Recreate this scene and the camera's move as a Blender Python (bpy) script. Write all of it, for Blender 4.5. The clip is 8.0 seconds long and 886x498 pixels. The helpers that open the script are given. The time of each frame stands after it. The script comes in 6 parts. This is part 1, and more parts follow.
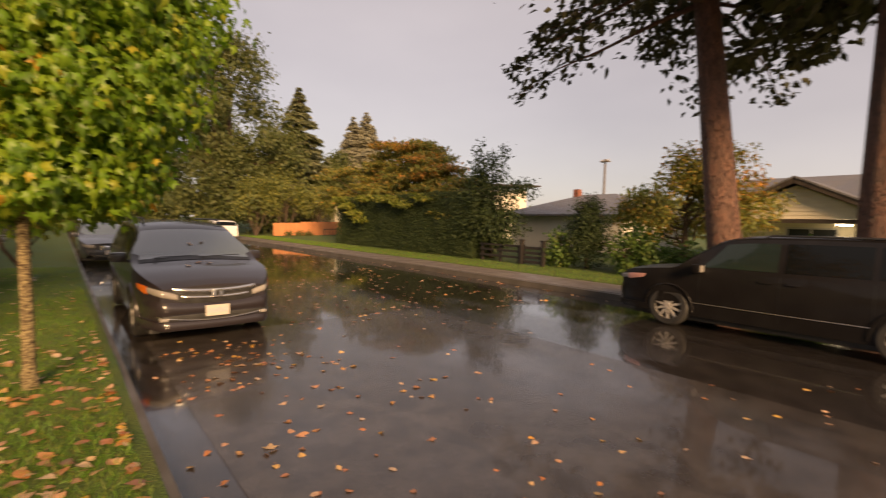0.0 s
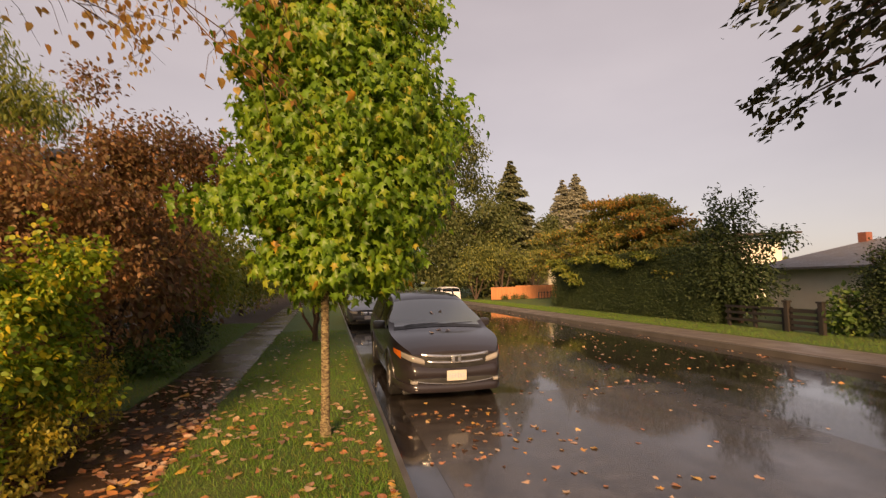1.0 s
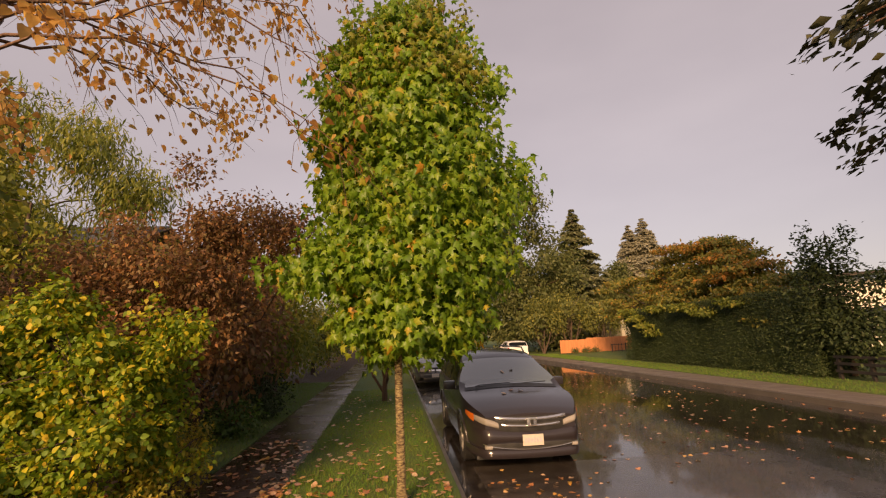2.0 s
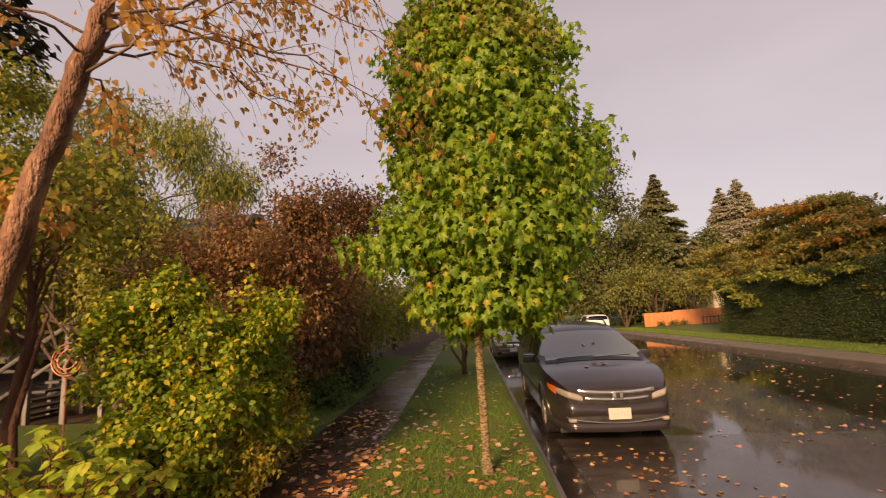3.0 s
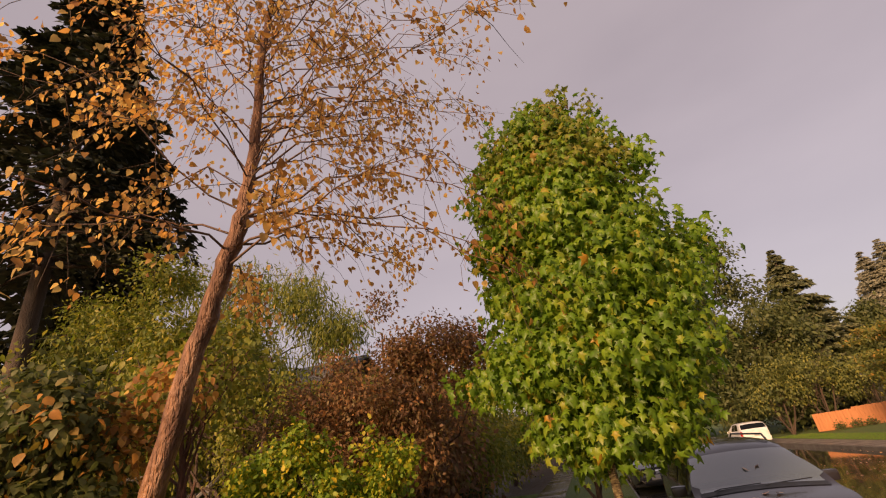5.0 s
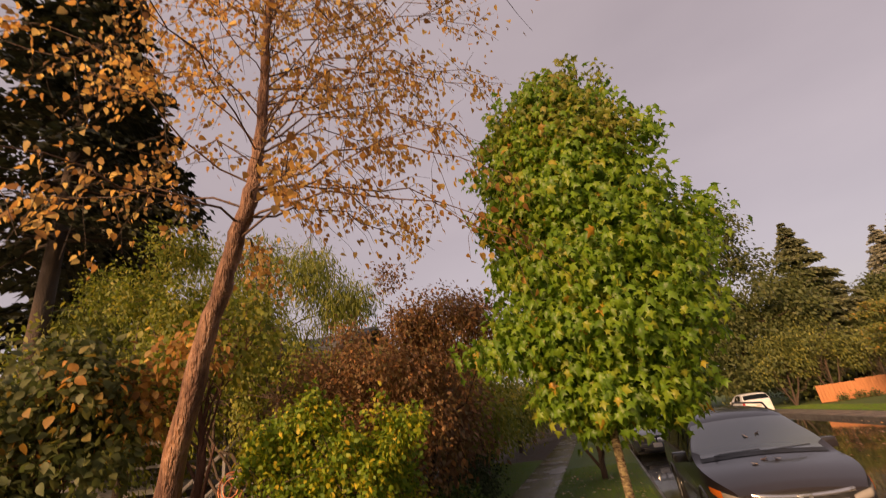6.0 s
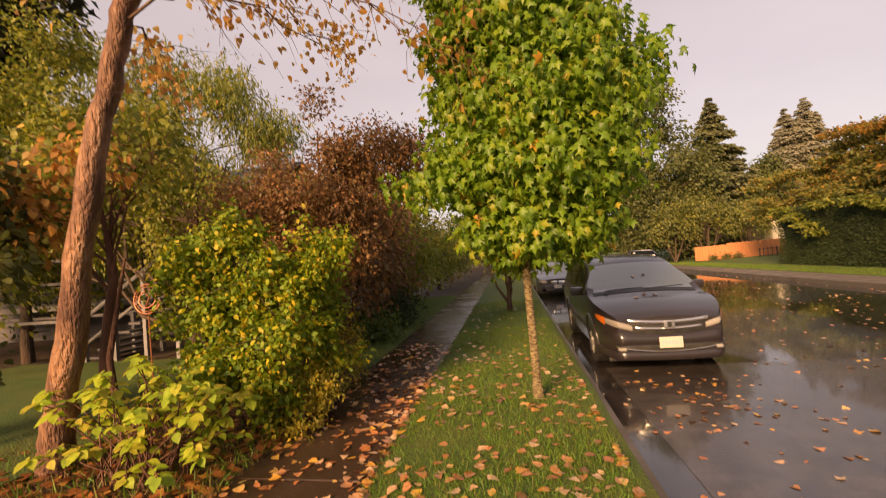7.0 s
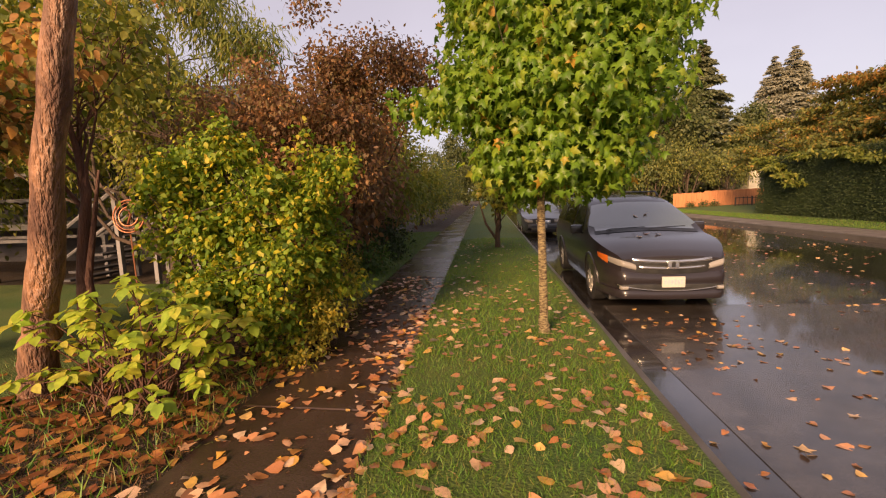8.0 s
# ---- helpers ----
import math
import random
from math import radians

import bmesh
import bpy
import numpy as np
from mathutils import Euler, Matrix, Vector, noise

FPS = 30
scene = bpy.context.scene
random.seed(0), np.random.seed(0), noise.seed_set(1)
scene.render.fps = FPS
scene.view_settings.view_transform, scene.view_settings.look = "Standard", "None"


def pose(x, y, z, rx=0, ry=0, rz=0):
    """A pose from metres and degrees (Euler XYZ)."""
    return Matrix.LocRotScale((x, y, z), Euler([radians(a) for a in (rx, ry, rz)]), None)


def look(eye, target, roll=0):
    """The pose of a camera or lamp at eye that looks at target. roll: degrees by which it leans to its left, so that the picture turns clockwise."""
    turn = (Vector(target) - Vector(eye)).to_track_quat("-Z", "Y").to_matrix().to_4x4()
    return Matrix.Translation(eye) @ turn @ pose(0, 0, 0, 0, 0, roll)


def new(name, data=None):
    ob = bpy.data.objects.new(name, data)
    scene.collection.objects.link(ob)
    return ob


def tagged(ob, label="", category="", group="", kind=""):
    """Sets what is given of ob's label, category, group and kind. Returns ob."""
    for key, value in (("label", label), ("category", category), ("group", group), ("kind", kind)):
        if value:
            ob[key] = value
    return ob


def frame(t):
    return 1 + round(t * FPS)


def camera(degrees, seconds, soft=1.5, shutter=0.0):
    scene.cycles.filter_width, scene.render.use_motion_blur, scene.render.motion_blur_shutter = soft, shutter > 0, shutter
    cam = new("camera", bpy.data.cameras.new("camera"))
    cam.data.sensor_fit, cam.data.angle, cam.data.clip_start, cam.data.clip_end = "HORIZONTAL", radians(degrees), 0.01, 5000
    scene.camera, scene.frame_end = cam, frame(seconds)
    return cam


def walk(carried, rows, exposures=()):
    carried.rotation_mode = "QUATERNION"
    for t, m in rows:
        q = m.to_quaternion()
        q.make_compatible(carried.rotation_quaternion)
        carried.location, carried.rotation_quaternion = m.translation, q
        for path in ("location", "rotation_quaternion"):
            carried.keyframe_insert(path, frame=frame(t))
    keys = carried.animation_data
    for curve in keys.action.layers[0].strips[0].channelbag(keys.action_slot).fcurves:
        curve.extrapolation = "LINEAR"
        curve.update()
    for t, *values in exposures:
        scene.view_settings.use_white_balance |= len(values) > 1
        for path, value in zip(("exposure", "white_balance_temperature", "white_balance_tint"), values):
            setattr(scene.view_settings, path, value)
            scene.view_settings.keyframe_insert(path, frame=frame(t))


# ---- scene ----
cam = camera(89.6, 8.0, soft=1.15, shutter=0.22)
PATH = [
    (0, (-0.352, 0.253, 1.802), (0.891, 1.816, 1.684), 1.6),
    (0.5, (-0.447, 0.405, 1.833), (0.21, 2.294, 1.783), 0.9),
    (1, (-0.548, 0.391, 1.894), (-0.138, 2.343, 2.043), -0.5),
    (1.5, (-0.6, 0.333, 1.972), (-0.359, 2.287, 2.322), -1.7),
    (1.7, (-0.615, 0.325, 1.985), (-0.417, 2.275, 2.382), -1.9),
    (2.8, (-0.665, 0.365, 1.95), (-0.764, 2.338, 2.263), -2.3),
    (3, (-0.67, 0.367, 1.949), (-0.859, 2.336, 2.248), -2.8),
    (3.5, (-0.73, 0.368, 1.971), (-1.106, 2.297, 2.342), -5.1),
    (4, (-0.714, 0.338, 2.027), (-1.15, 2.194, 2.632), -6.1),
    (4.5, (-0.682, 0.288, 2.073), (-1.154, 2.066, 2.859), -7.4),
    (4.7, (-0.68, 0.27, 2.08), (-1.165, 2.022, 2.915), -7.8),
    (5.8, (-0.677, 0.18, 2.055), (-1.256, 1.909, 2.877), -8.3),
    (6, (-0.677, 0.183, 2.041), (-1.248, 1.954, 2.776), -7.8),
    (6.5, (-0.677, 0.295, 2.001), (-1.188, 2.185, 2.408), -6.1),
    (7, (-0.748, 0.37, 1.857), (-1.134, 2.332, 1.912), -4.5),
    (7.5, (-0.923, 0.426, 1.778), (-1.216, 2.399, 1.63), -2.9),
    (8, (-1.194, 0.611, 1.766), (-1.488, 2.576, 1.537), -2.1),
]
walk(cam, [(t, look(eye, target, roll)) for t, eye, target, roll in PATH],
     [(0.0, 0.3, 7400, 14), (1.0, 0.28, 7400, 16), (1.7, 0.17, 7400, 18), (3.0, 0.3, 7500, 20), (3.5, 0.5, 7500, 20), (4.1, 0.33, 7400, 20), (4.5, 0.1, 7200, 22), (6.0, 0.04, 7300, 22), (6.5, 0.2, 7700, 22), (7.0, 0.52, 7700, 20), (7.5, 0.54, 7200, 20), (8.0, 0.5, 6700, 19)])

# ---------- light ----------
world = bpy.data.worlds.new("overcast_evening")
scene.world = world
world.use_nodes = True
wn, wl = world.node_tree.nodes, world.node_tree.links
wn.clear()
SUN_EL, SUN_AZ = radians(20), radians(199)
sky = wn.new("ShaderNodeTexSky")
sky.sky_type, sky.sun_disc, sky.sun_elevation, sky.sun_rotation = "NISHITA", False, SUN_EL, SUN_AZ
sky_bg = wn.new("ShaderNodeBackground")
sky_bg.inputs[1].default_value = 0.03
cloud_noise = wn.new("ShaderNodeTexNoise")
cloud_noise.inputs["Scale"].default_value, cloud_noise.inputs["Detail"].default_value = 1.6, 4
cloud_tc = wn.new("ShaderNodeTexCoord")
cloud_map = wn.new("ShaderNodeMapping")
cloud_map.inputs["Scale"].default_value = (1, 1, 2.6)
cloud_ramp = wn.new("ShaderNodeValToRGB")
cloud_ramp.color_ramp.elements[0].position, cloud_ramp.color_ramp.elements[1].position = 0.3, 0.75
cloud_ramp.color_ramp.elements[0].color = (0.49, 0.445, 0.475, 1)
cloud_ramp.color_ramp.elements[1].color = (0.61, 0.56, 0.59, 1)
cloud_bg = wn.new("ShaderNodeBackground")
cloud_bg.inputs[1].default_value = 0.71
add = wn.new("ShaderNodeAddShader")
wout = wn.new("ShaderNodeOutputWorld")
wl.new(cloud_tc.outputs["Generated"], cloud_map.inputs[0])
wl.new(cloud_map.outputs[0], cloud_noise.inputs["Vector"])
wl.new(cloud_noise.outputs["Fac"], cloud_ramp.inputs[0])
wl.new(cloud_ramp.outputs[0], cloud_bg.inputs[0])
wl.new(sky.outputs[0], sky_bg.inputs[0])
wl.new(sky_bg.outputs[0], add.inputs[0])
wl.new(cloud_bg.outputs[0], add.inputs[1])
wl.new(add.outputs[0], wout.inputs[0])

sun = new("sun", bpy.data.lights.new("sun", "SUN"))
sun.data.energy, sun.data.angle, sun.data.color = 7.0, radians(16), (1.0, 0.665, 0.365)
sun_dir = Vector((math.sin(SUN_AZ) * math.cos(SUN_EL), math.cos(SUN_AZ) * math.cos(SUN_EL), math.sin(SUN_EL)))
sun.matrix_world = look(sun_dir * 50, (0, 0, 0))


# ---------- materials ----------
def nodes_of(name):
    m = bpy.data.materials.new(name)
    m.use_nodes = True
    return m, m.node_tree.nodes, m.node_tree.links, m.node_tree.nodes["Principled BSDF"]


def noise_fac(n, l, scale, detail=5, lo=0.35, hi=0.65, coords="Object", stretch=(1, 1, 1)):
    tc, mp, no, mr = n.new("ShaderNodeTexCoord"), n.new("ShaderNodeMapping"), n.new("ShaderNodeTexNoise"), n.new("ShaderNodeMapRange")
    mp.inputs["Scale"].default_value = stretch
    no.inputs["Scale"].default_value, no.inputs["Detail"].default_value = scale, detail
    mr.inputs[1].default_value, mr.inputs[2].default_value = lo, hi
    l.new(tc.outputs[coords], mp.inputs[0])
    l.new(mp.outputs[0], no.inputs["Vector"])
    l.new(no.outputs["Fac"], mr.inputs[0])
    return mr.outputs[0]


def mix_rgb(n, l, fac, a, b, blend="MIX"):
    mx = n.new("ShaderNodeMix")
    mx.data_type, mx.blend_type = "RGBA", blend
    for sock, v in ((mx.inputs[0], fac), (mx.inputs[6], a), (mx.inputs[7], b)):
        if isinstance(v, (int, float)):
            sock.default_value = v
        elif isinstance(v, tuple):
            sock.default_value = (*v, 1)
        else:
            l.new(v, sock)
    return mx.outputs[2]


def surface(name, c1, c2, scale=3, fine=60, rough=(0.6, 0.8), metal=0.0, bump=0.2, dist=0.01, c3=None, stretch=(1, 1, 1), coat=0.0):
    """Two colours at a large scale, a darker or third tone at a fine one, uneven gloss and fine relief."""
    m, n, l, p = nodes_of(name)
    big = noise_fac(n, l, scale, stretch=stretch)
    small = noise_fac(n, l, fine, 3, 0.3, 0.7, stretch=stretch)
    col = mix_rgb(n, l, big, c1, c2)
    third = c3 or tuple(0.6 * v for v in c1)
    weak = n.new("ShaderNodeMath")
    weak.operation, weak.inputs[1].default_value = "MULTIPLY", 0.5
    l.new(small, weak.inputs[0])
    col = mix_rgb(n, l, weak.outputs[0], col, third)
    l.new(col, p.inputs["Base Color"])
    rr = n.new("ShaderNodeMapRange")
    rr.inputs[3].default_value, rr.inputs[4].default_value = rough
    l.new(big, rr.inputs[0])
    l.new(rr.outputs[0], p.inputs["Roughness"])
    p.inputs["Metallic"].default_value, p.inputs["Coat Weight"].default_value = metal, coat
    p.inputs["Coat Roughness"].default_value = 0.04
    if bump:
        b = n.new("ShaderNodeBump")
        b.inputs["Strength"].default_value, b.inputs["Distance"].default_value = bump, dist
        l.new(small, b.inputs["Height"])
        l.new(b.outputs[0], p.inputs["Normal"])
    return m


def leafy(name, stops, rough=0.6, through_light=0.42, random_by="island"):
    """Leaves: each takes its own colour from the ramp, and lets some light through."""
    m, n, l, p = nodes_of(name)
    if random_by == "island":
        src = n.new("ShaderNodeNewGeometry").outputs["Random Per Island"]
    else:
        src = n.new("ShaderNodeObjectInfo").outputs["Random"]
    ramp = n.new("ShaderNodeValToRGB")
    els = ramp.color_ramp.elements
    while len(els) < len(stops):
        els.new(0.5)
    for e, (pos, c) in zip(els, stops):
        e.position = pos
        e.color = (*c, 1)
    l.new(src, ramp.inputs[0])
    blot = noise_fac(n, l, 30, 3)
    dark = mix_rgb(n, l, 0.35, ramp.outputs[0], (0.05, 0.03, 0.01))
    col = mix_rgb(n, l, blot, ramp.outputs[0], dark)
    l.new(col, p.inputs["Base Color"])
    p.inputs["Roughness"].default_value = rough
    tr, mx = n.new("ShaderNodeBsdfTranslucent"), n.new("ShaderNodeMixShader")
    l.new(ramp.outputs[0], tr.inputs[0])
    mx.inputs[0].default_value = through_light
    l.new(p.outputs[0], mx.inputs[1])
    l.new(tr.outputs[0], mx.inputs[2])
    l.new(mx.outputs[0], n["Material Output"].inputs[0])
    return m


def wet_asphalt(name, c1, c2, rough, coat, puddle=(0.43, 0.53)):
    """Asphalt with grit, worn streaks along the street, and wet areas that shine more than the rest."""
    m, n, l, p = nodes_of(name)
    grit = noise_fac(n, l, 260, 2, 0.3, 0.7)
    worn = noise_fac(n, l, 0.55, 6, 0.35, 0.62, stretch=(1, 0.35, 1))
    blot = noise_fac(n, l, 3.2, 6, 0.4, 0.66)
    wet = noise_fac(n, l, 0.30, 5, *puddle, stretch=(1, 0.5, 1))
    col = mix_rgb(n, l, worn, c1, c2)
    col = mix_rgb(n, l, blot, col, tuple(0.72 * v for v in c1))
    spk = mix_rgb(n, l, grit, (0.45, 0.45, 0.45), (1.25, 1.2, 1.15))
    col = mix_rgb(n, l, 1.0, col, spk, "MULTIPLY")
    l.new(col, p.inputs["Base Color"])
    rr, ro = n.new("ShaderNodeMapRange"), n.new("ShaderNodeMath")
    rr.inputs[3].default_value, rr.inputs[4].default_value = rough
    ro.operation, ro.inputs[1].default_value = "MULTIPLY_ADD", 0.06
    l.new(wet, rr.inputs[0])
    l.new(blot, ro.inputs[0])
    l.new(rr.outputs[0], ro.inputs[2])
    l.new(ro.outputs[0], p.inputs["Roughness"])
    p.inputs["Specular IOR Level"].default_value = 0.5
    p.inputs["Coat Weight"].default_value, p.inputs["Coat Roughness"].default_value, p.inputs["Coat IOR"].default_value = coat, 0.05, 1.45
    bs = n.new("ShaderNodeMapRange")
    bs.inputs[3].default_value, bs.inputs[4].default_value = 0.3, 0.03
    l.new(wet, bs.inputs[0])
    b = n.new("ShaderNodeBump")
    b.inputs["Distance"].default_value = 0.004
    l.new(bs.outputs[0], b.inputs["Strength"])
    l.new(grit, b.inputs["Height"])
    l.new(b.outputs[0], p.inputs["Normal"])
    return m


def glassy(name, colour, rough=0.03, alpha_mix=0.0):
    m, n, l, p = nodes_of(name)
    p.inputs["Base Color"].default_value = (*colour, 1)
    p.inputs["Roughness"].default_value = rough
    p.inputs["Specular IOR Level"].default_value = 0.6
    p.inputs["Transmission Weight"].default_value = alpha_mix
    p.inputs["IOR"].default_value = 1.45
    drops = noise_fac(n, l, 90, 2, 0.55, 0.7)
    b = n.new("ShaderNodeBump")
    b.inputs["Strength"].default_value, b.inputs["Distance"].default_value = 0.15, 0.002
    l.new(drops, b.inputs["Height"])
    l.new(b.outputs[0], p.inputs["Normal"])
    return m


def bark_plates(name, c1, c2, crack, scale, tall):
    """Bark in upright plates with dark cracks between them."""
    m, n, l, p = nodes_of(name)
    tc, mp, vo = n.new("ShaderNodeTexCoord"), n.new("ShaderNodeMapping"), n.new("ShaderNodeTexVoronoi")
    warp, mixv = n.new("ShaderNodeTexNoise"), n.new("ShaderNodeMix")
    mp.inputs["Scale"].default_value = (1, 1, tall)
    vo.feature = "DISTANCE_TO_EDGE"
    vo.inputs["Scale"].default_value = scale
    warp.inputs["Scale"].default_value = 5
    mixv.data_type, mixv.blend_type = "RGBA", "LINEAR_LIGHT"
    mixv.inputs[0].default_value = 0.12
    l.new(tc.outputs["Object"], mp.inputs[0])
    l.new(mp.outputs[0], warp.inputs["Vector"])
    l.new(mp.outputs[0], mixv.inputs[6])
    l.new(warp.outputs["Color"], mixv.inputs[7])
    l.new(mixv.outputs[2], vo.inputs["Vector"])
    gap = n.new("ShaderNodeMapRange")
    gap.inputs[1].default_value, gap.inputs[2].default_value = 0.0, 0.1
    l.new(vo.outputs["Distance"], gap.inputs[0])
    big = noise_fac(n, l, 2.5, 5)
    small = noise_fac(n, l, 45, 4, 0.3, 0.7, stretch=(1, 1, 0.3))
    col = mix_rgb(n, l, big, c1, c2)
    col = mix_rgb(n, l, small, tuple(v * 0.55 for v in c2), col)
    col = mix_rgb(n, l, gap.outputs[0], crack, col)
    l.new(col, p.inputs["Base Color"])
    p.inputs["Roughness"].default_value = 0.7
    ad = n.new("ShaderNodeMath")
    ad.operation = "MULTIPLY_ADD"
    ad.inputs[1].default_value = 0.35
    l.new(small, ad.inputs[0])
    l.new(gap.outputs[0], ad.inputs[2])
    b = n.new("ShaderNodeBump")
    b.inputs["Strength"].default_value, b.inputs["Distance"].default_value = 1.0, 0.03
    l.new(ad.outputs[0], b.inputs["Height"])
    l.new(b.outputs[0], p.inputs["Normal"])
    return m


M = {}
M["asphalt"] = wet_asphalt("wet_asphalt", (0.030, 0.026, 0.025), (0.045, 0.040, 0.037), (0.15, 0.03), 0.9)
M["asphalt_patch"] = wet_asphalt("resurfaced_asphalt", (0.056, 0.050, 0.048), (0.084, 0.075, 0.071), (0.24, 0.10), 0.45, (0.4, 0.6))
M["kerb"] = surface("wet_kerb_concrete", (0.10, 0.088, 0.075), (0.065, 0.057, 0.048), 1.6, 70, (0.35, 0.6), bump=0.3, dist=0.004)
M["sidewalk"] = surface("wet_sidewalk_concrete", (0.036, 0.022, 0.016), (0.072, 0.047, 0.036), 1.1, 90, (0.10, 0.34), bump=0.25, dist=0.004)
M["far_pavement"] = surface("damp_pavement_concrete", (0.20, 0.17, 0.15), (0.14, 0.115, 0.10), 1.4, 70, (0.3, 0.55), bump=0.25, dist=0.004)
M["lawn"] = surface("lawn_soil", (0.048, 0.095, 0.012), (0.085, 0.11, 0.018), 1.3, 45, (0.8, 0.95), bump=0.6, dist=0.02)
M["soil"] = surface("garden_soil", (0.036, 0.022, 0.013), (0.075, 0.045, 0.022), 2.2, 40, (0.7, 0.95), bump=0.8, dist=0.03)
M["grass"] = leafy("grass_blades", [(0, (0.06, 0.17, 0.011)), (0.5, (0.12, 0.275, 0.017)), (0.85, (0.19, 0.235, 0.03)), (1, (0.24, 0.17, 0.06))], 0.55, 0.3)
M["dry_grass"] = leafy("dry_grass", [(0, (0.16, 0.07, 0.025)), (0.5, (0.24, 0.11, 0.04)), (1, (0.14, 0.11, 0.03))], 0.7, 0.2)
M["maple_leaf"] = leafy("maple_leaves", [(0, (0.11, 0.225, 0.022)), (0.45, (0.185, 0.335, 0.028)), (0.85, (0.28, 0.41, 0.036)), (0.985, (0.42, 0.43, 0.05)), (1, (0.62, 0.32, 0.04))], 0.45, 0.55)
M["maple_top"] = leafy("maple_top_leaves", [(0, (0.18, 0.24, 0.03)), (0.5, (0.29, 0.31, 0.045)), (0.94, (0.36, 0.33, 0.06)), (1, (0.52, 0.22, 0.06))], 0.5, 0.55)
M["gold_leaf"] = leafy("gold_leaves", [(0, (0.30, 0.14, 0.04)), (0.2, (0.46, 0.23, 0.06)), (0.55, (0.60, 0.33, 0.08)), (0.85, (0.72, 0.50, 0.16)), (1, (0.24, 0.11, 0.05))], 0.6, 0.6)
M["bush_leaf"] = leafy("bush_leaves", [(0, (0.09, 0.18, 0.013)), (0.4, (0.18, 0.295, 0.018)), (0.72, (0.30, 0.37, 0.022)), (0.92, (0.52, 0.46, 0.03)), (1, (0.66, 0.46, 0.03))])
M["big_leaf"] = leafy("broad_leaves", [(0, (0.24, 0.38, 0.03)), (0.6, (0.42, 0.52, 0.04)), (1, (0.52, 0.44, 0.06))])
M["red_leaf"] = leafy("russet_leaves", [(0, (0.15, 0.08, 0.042)), (0.4, (0.27, 0.145, 0.07)), (0.7, (0.22, 0.17, 0.06)), (0.92, (0.42, 0.21, 0.085)), (1, (0.65, 0.30, 0.10))])
M["willow_leaf"] = leafy("willow_leaves", [(0, (0.12, 0.17, 0.025)), (0.6, (0.21, 0.25, 0.035)), (1, (0.33, 0.31, 0.05))])
M["olive_leaf"] = leafy("olive_leaves", [(0, (0.112, 0.162, 0.018)), (0.6, (0.225, 0.257, 0.028)), (1, (0.375, 0.324, 0.044))])
M["wood_leaf"] = leafy("woodland_leaves", [(0, (0.075, 0.105, 0.034)), (0.6, (0.11, 0.14, 0.04)), (1, (0.16, 0.17, 0.05))])
M["yellow_leaf"] = leafy("yellow_tree_leaves", [(0, (0.20, 0.22, 0.025)), (0.6, (0.38, 0.33, 0.035)), (1, (0.56, 0.40, 0.04))])
M["cherry_leaf"] = leafy("green_gold_cherry_leaves", [(0, (0.13, 0.17, 0.035)), (0.5, (0.21, 0.225, 0.045)), (0.85, (0.33, 0.26, 0.05)), (1, (0.48, 0.26, 0.05))])
M["vase_leaf"] = leafy("pale_yellow_green_leaves", [(0, (0.10, 0.13, 0.03)), (0.6, (0.16, 0.19, 0.045)), (1, (0.34, 0.32, 0.06))])
M["rust_leaf"] = leafy("cherry_leaves", [(0, (0.14, 0.14, 0.025)), (0.4, (0.26, 0.19, 0.035)), (0.75, (0.44, 0.22, 0.04)), (1, (0.58, 0.25, 0.04))])
M["hedge_leaf"] = leafy("hedge_leaves", [(0, (0.022, 0.048, 0.013)), (0.7, (0.036, 0.07, 0.017)), (1, (0.055, 0.085, 0.02))], 0.7, 0.25)
M["needle"] = leafy("fir_needles", [(0, (0.018, 0.028, 0.014)), (0.7, (0.036, 0.046, 0.02)), (1, (0.06, 0.06, 0.024))], 0.6, 0.1)
# Distance haze is put into these two needle colours, far paler than fir_needles.
M["spruce"] = leafy("haze_paled_spruce_needles", [(0, (0.38, 0.38, 0.29)), (0.7, (0.47, 0.46, 0.35)), (1, (0.52, 0.49, 0.37))], 0.7, 0.5)
M["hazed_wood_needle"] = leafy("haze_paled_woodland_needles", [(0, (0.20, 0.225, 0.12)), (0.7, (0.27, 0.29, 0.155)), (1, (0.33, 0.32, 0.17))], 0.7, 0.5)
M["ivy_leaf"] = leafy("evergreen_leaves", [(0, (0.05, 0.11, 0.02)), (0.7, (0.10, 0.19, 0.03)), (1, (0.2, 0.25, 0.05))])
M["fallen"] = leafy("fallen_leaves", [(0, (0.36, 0.13, 0.05)), (0.25, (0.52, 0.22, 0.09)), (0.45, (0.60, 0.33, 0.18)), (0.62, (0.66, 0.46, 0.30)), (0.78, (0.66, 0.38, 0.06)), (0.9, (0.55, 0.22, 0.07)), (1, (0.20, 0.085, 0.04))], 0.3, 0.1, "object")
M["fallen_litter"] = leafy("fallen_leaf_litter", [(0, (0.36, 0.13, 0.05)), (0.25, (0.52, 0.22, 0.09)), (0.45, (0.60, 0.33, 0.18)), (0.62, (0.66, 0.46, 0.30)), (0.78, (0.66, 0.38, 0.06)), (0.9, (0.55, 0.22, 0.07)), (1, (0.20, 0.085, 0.04))], 0.3, 0.1)
# Brown litter of the garden side, with the shrubs' shade darkened into its colours.
M["garden_litter"] = leafy("shade_darkened_brown_litter", [(0, (0.15, 0.046, 0.018)), (0.4, (0.26, 0.085, 0.03)), (0.75, (0.38, 0.15, 0.045)), (0.93, (0.52, 0.28, 0.06)), (1, (0.12, 0.06, 0.03))], 0.4, 0.1)
M["birch_bark"] = surface("warm_scaly_bark", (0.36, 0.185, 0.10), (0.11, 0.048, 0.03), 7, 38, (0.45, 0.8), bump=1.0, dist=0.025, c3=(0.045, 0.023, 0.015), stretch=(1, 1, 0.3))
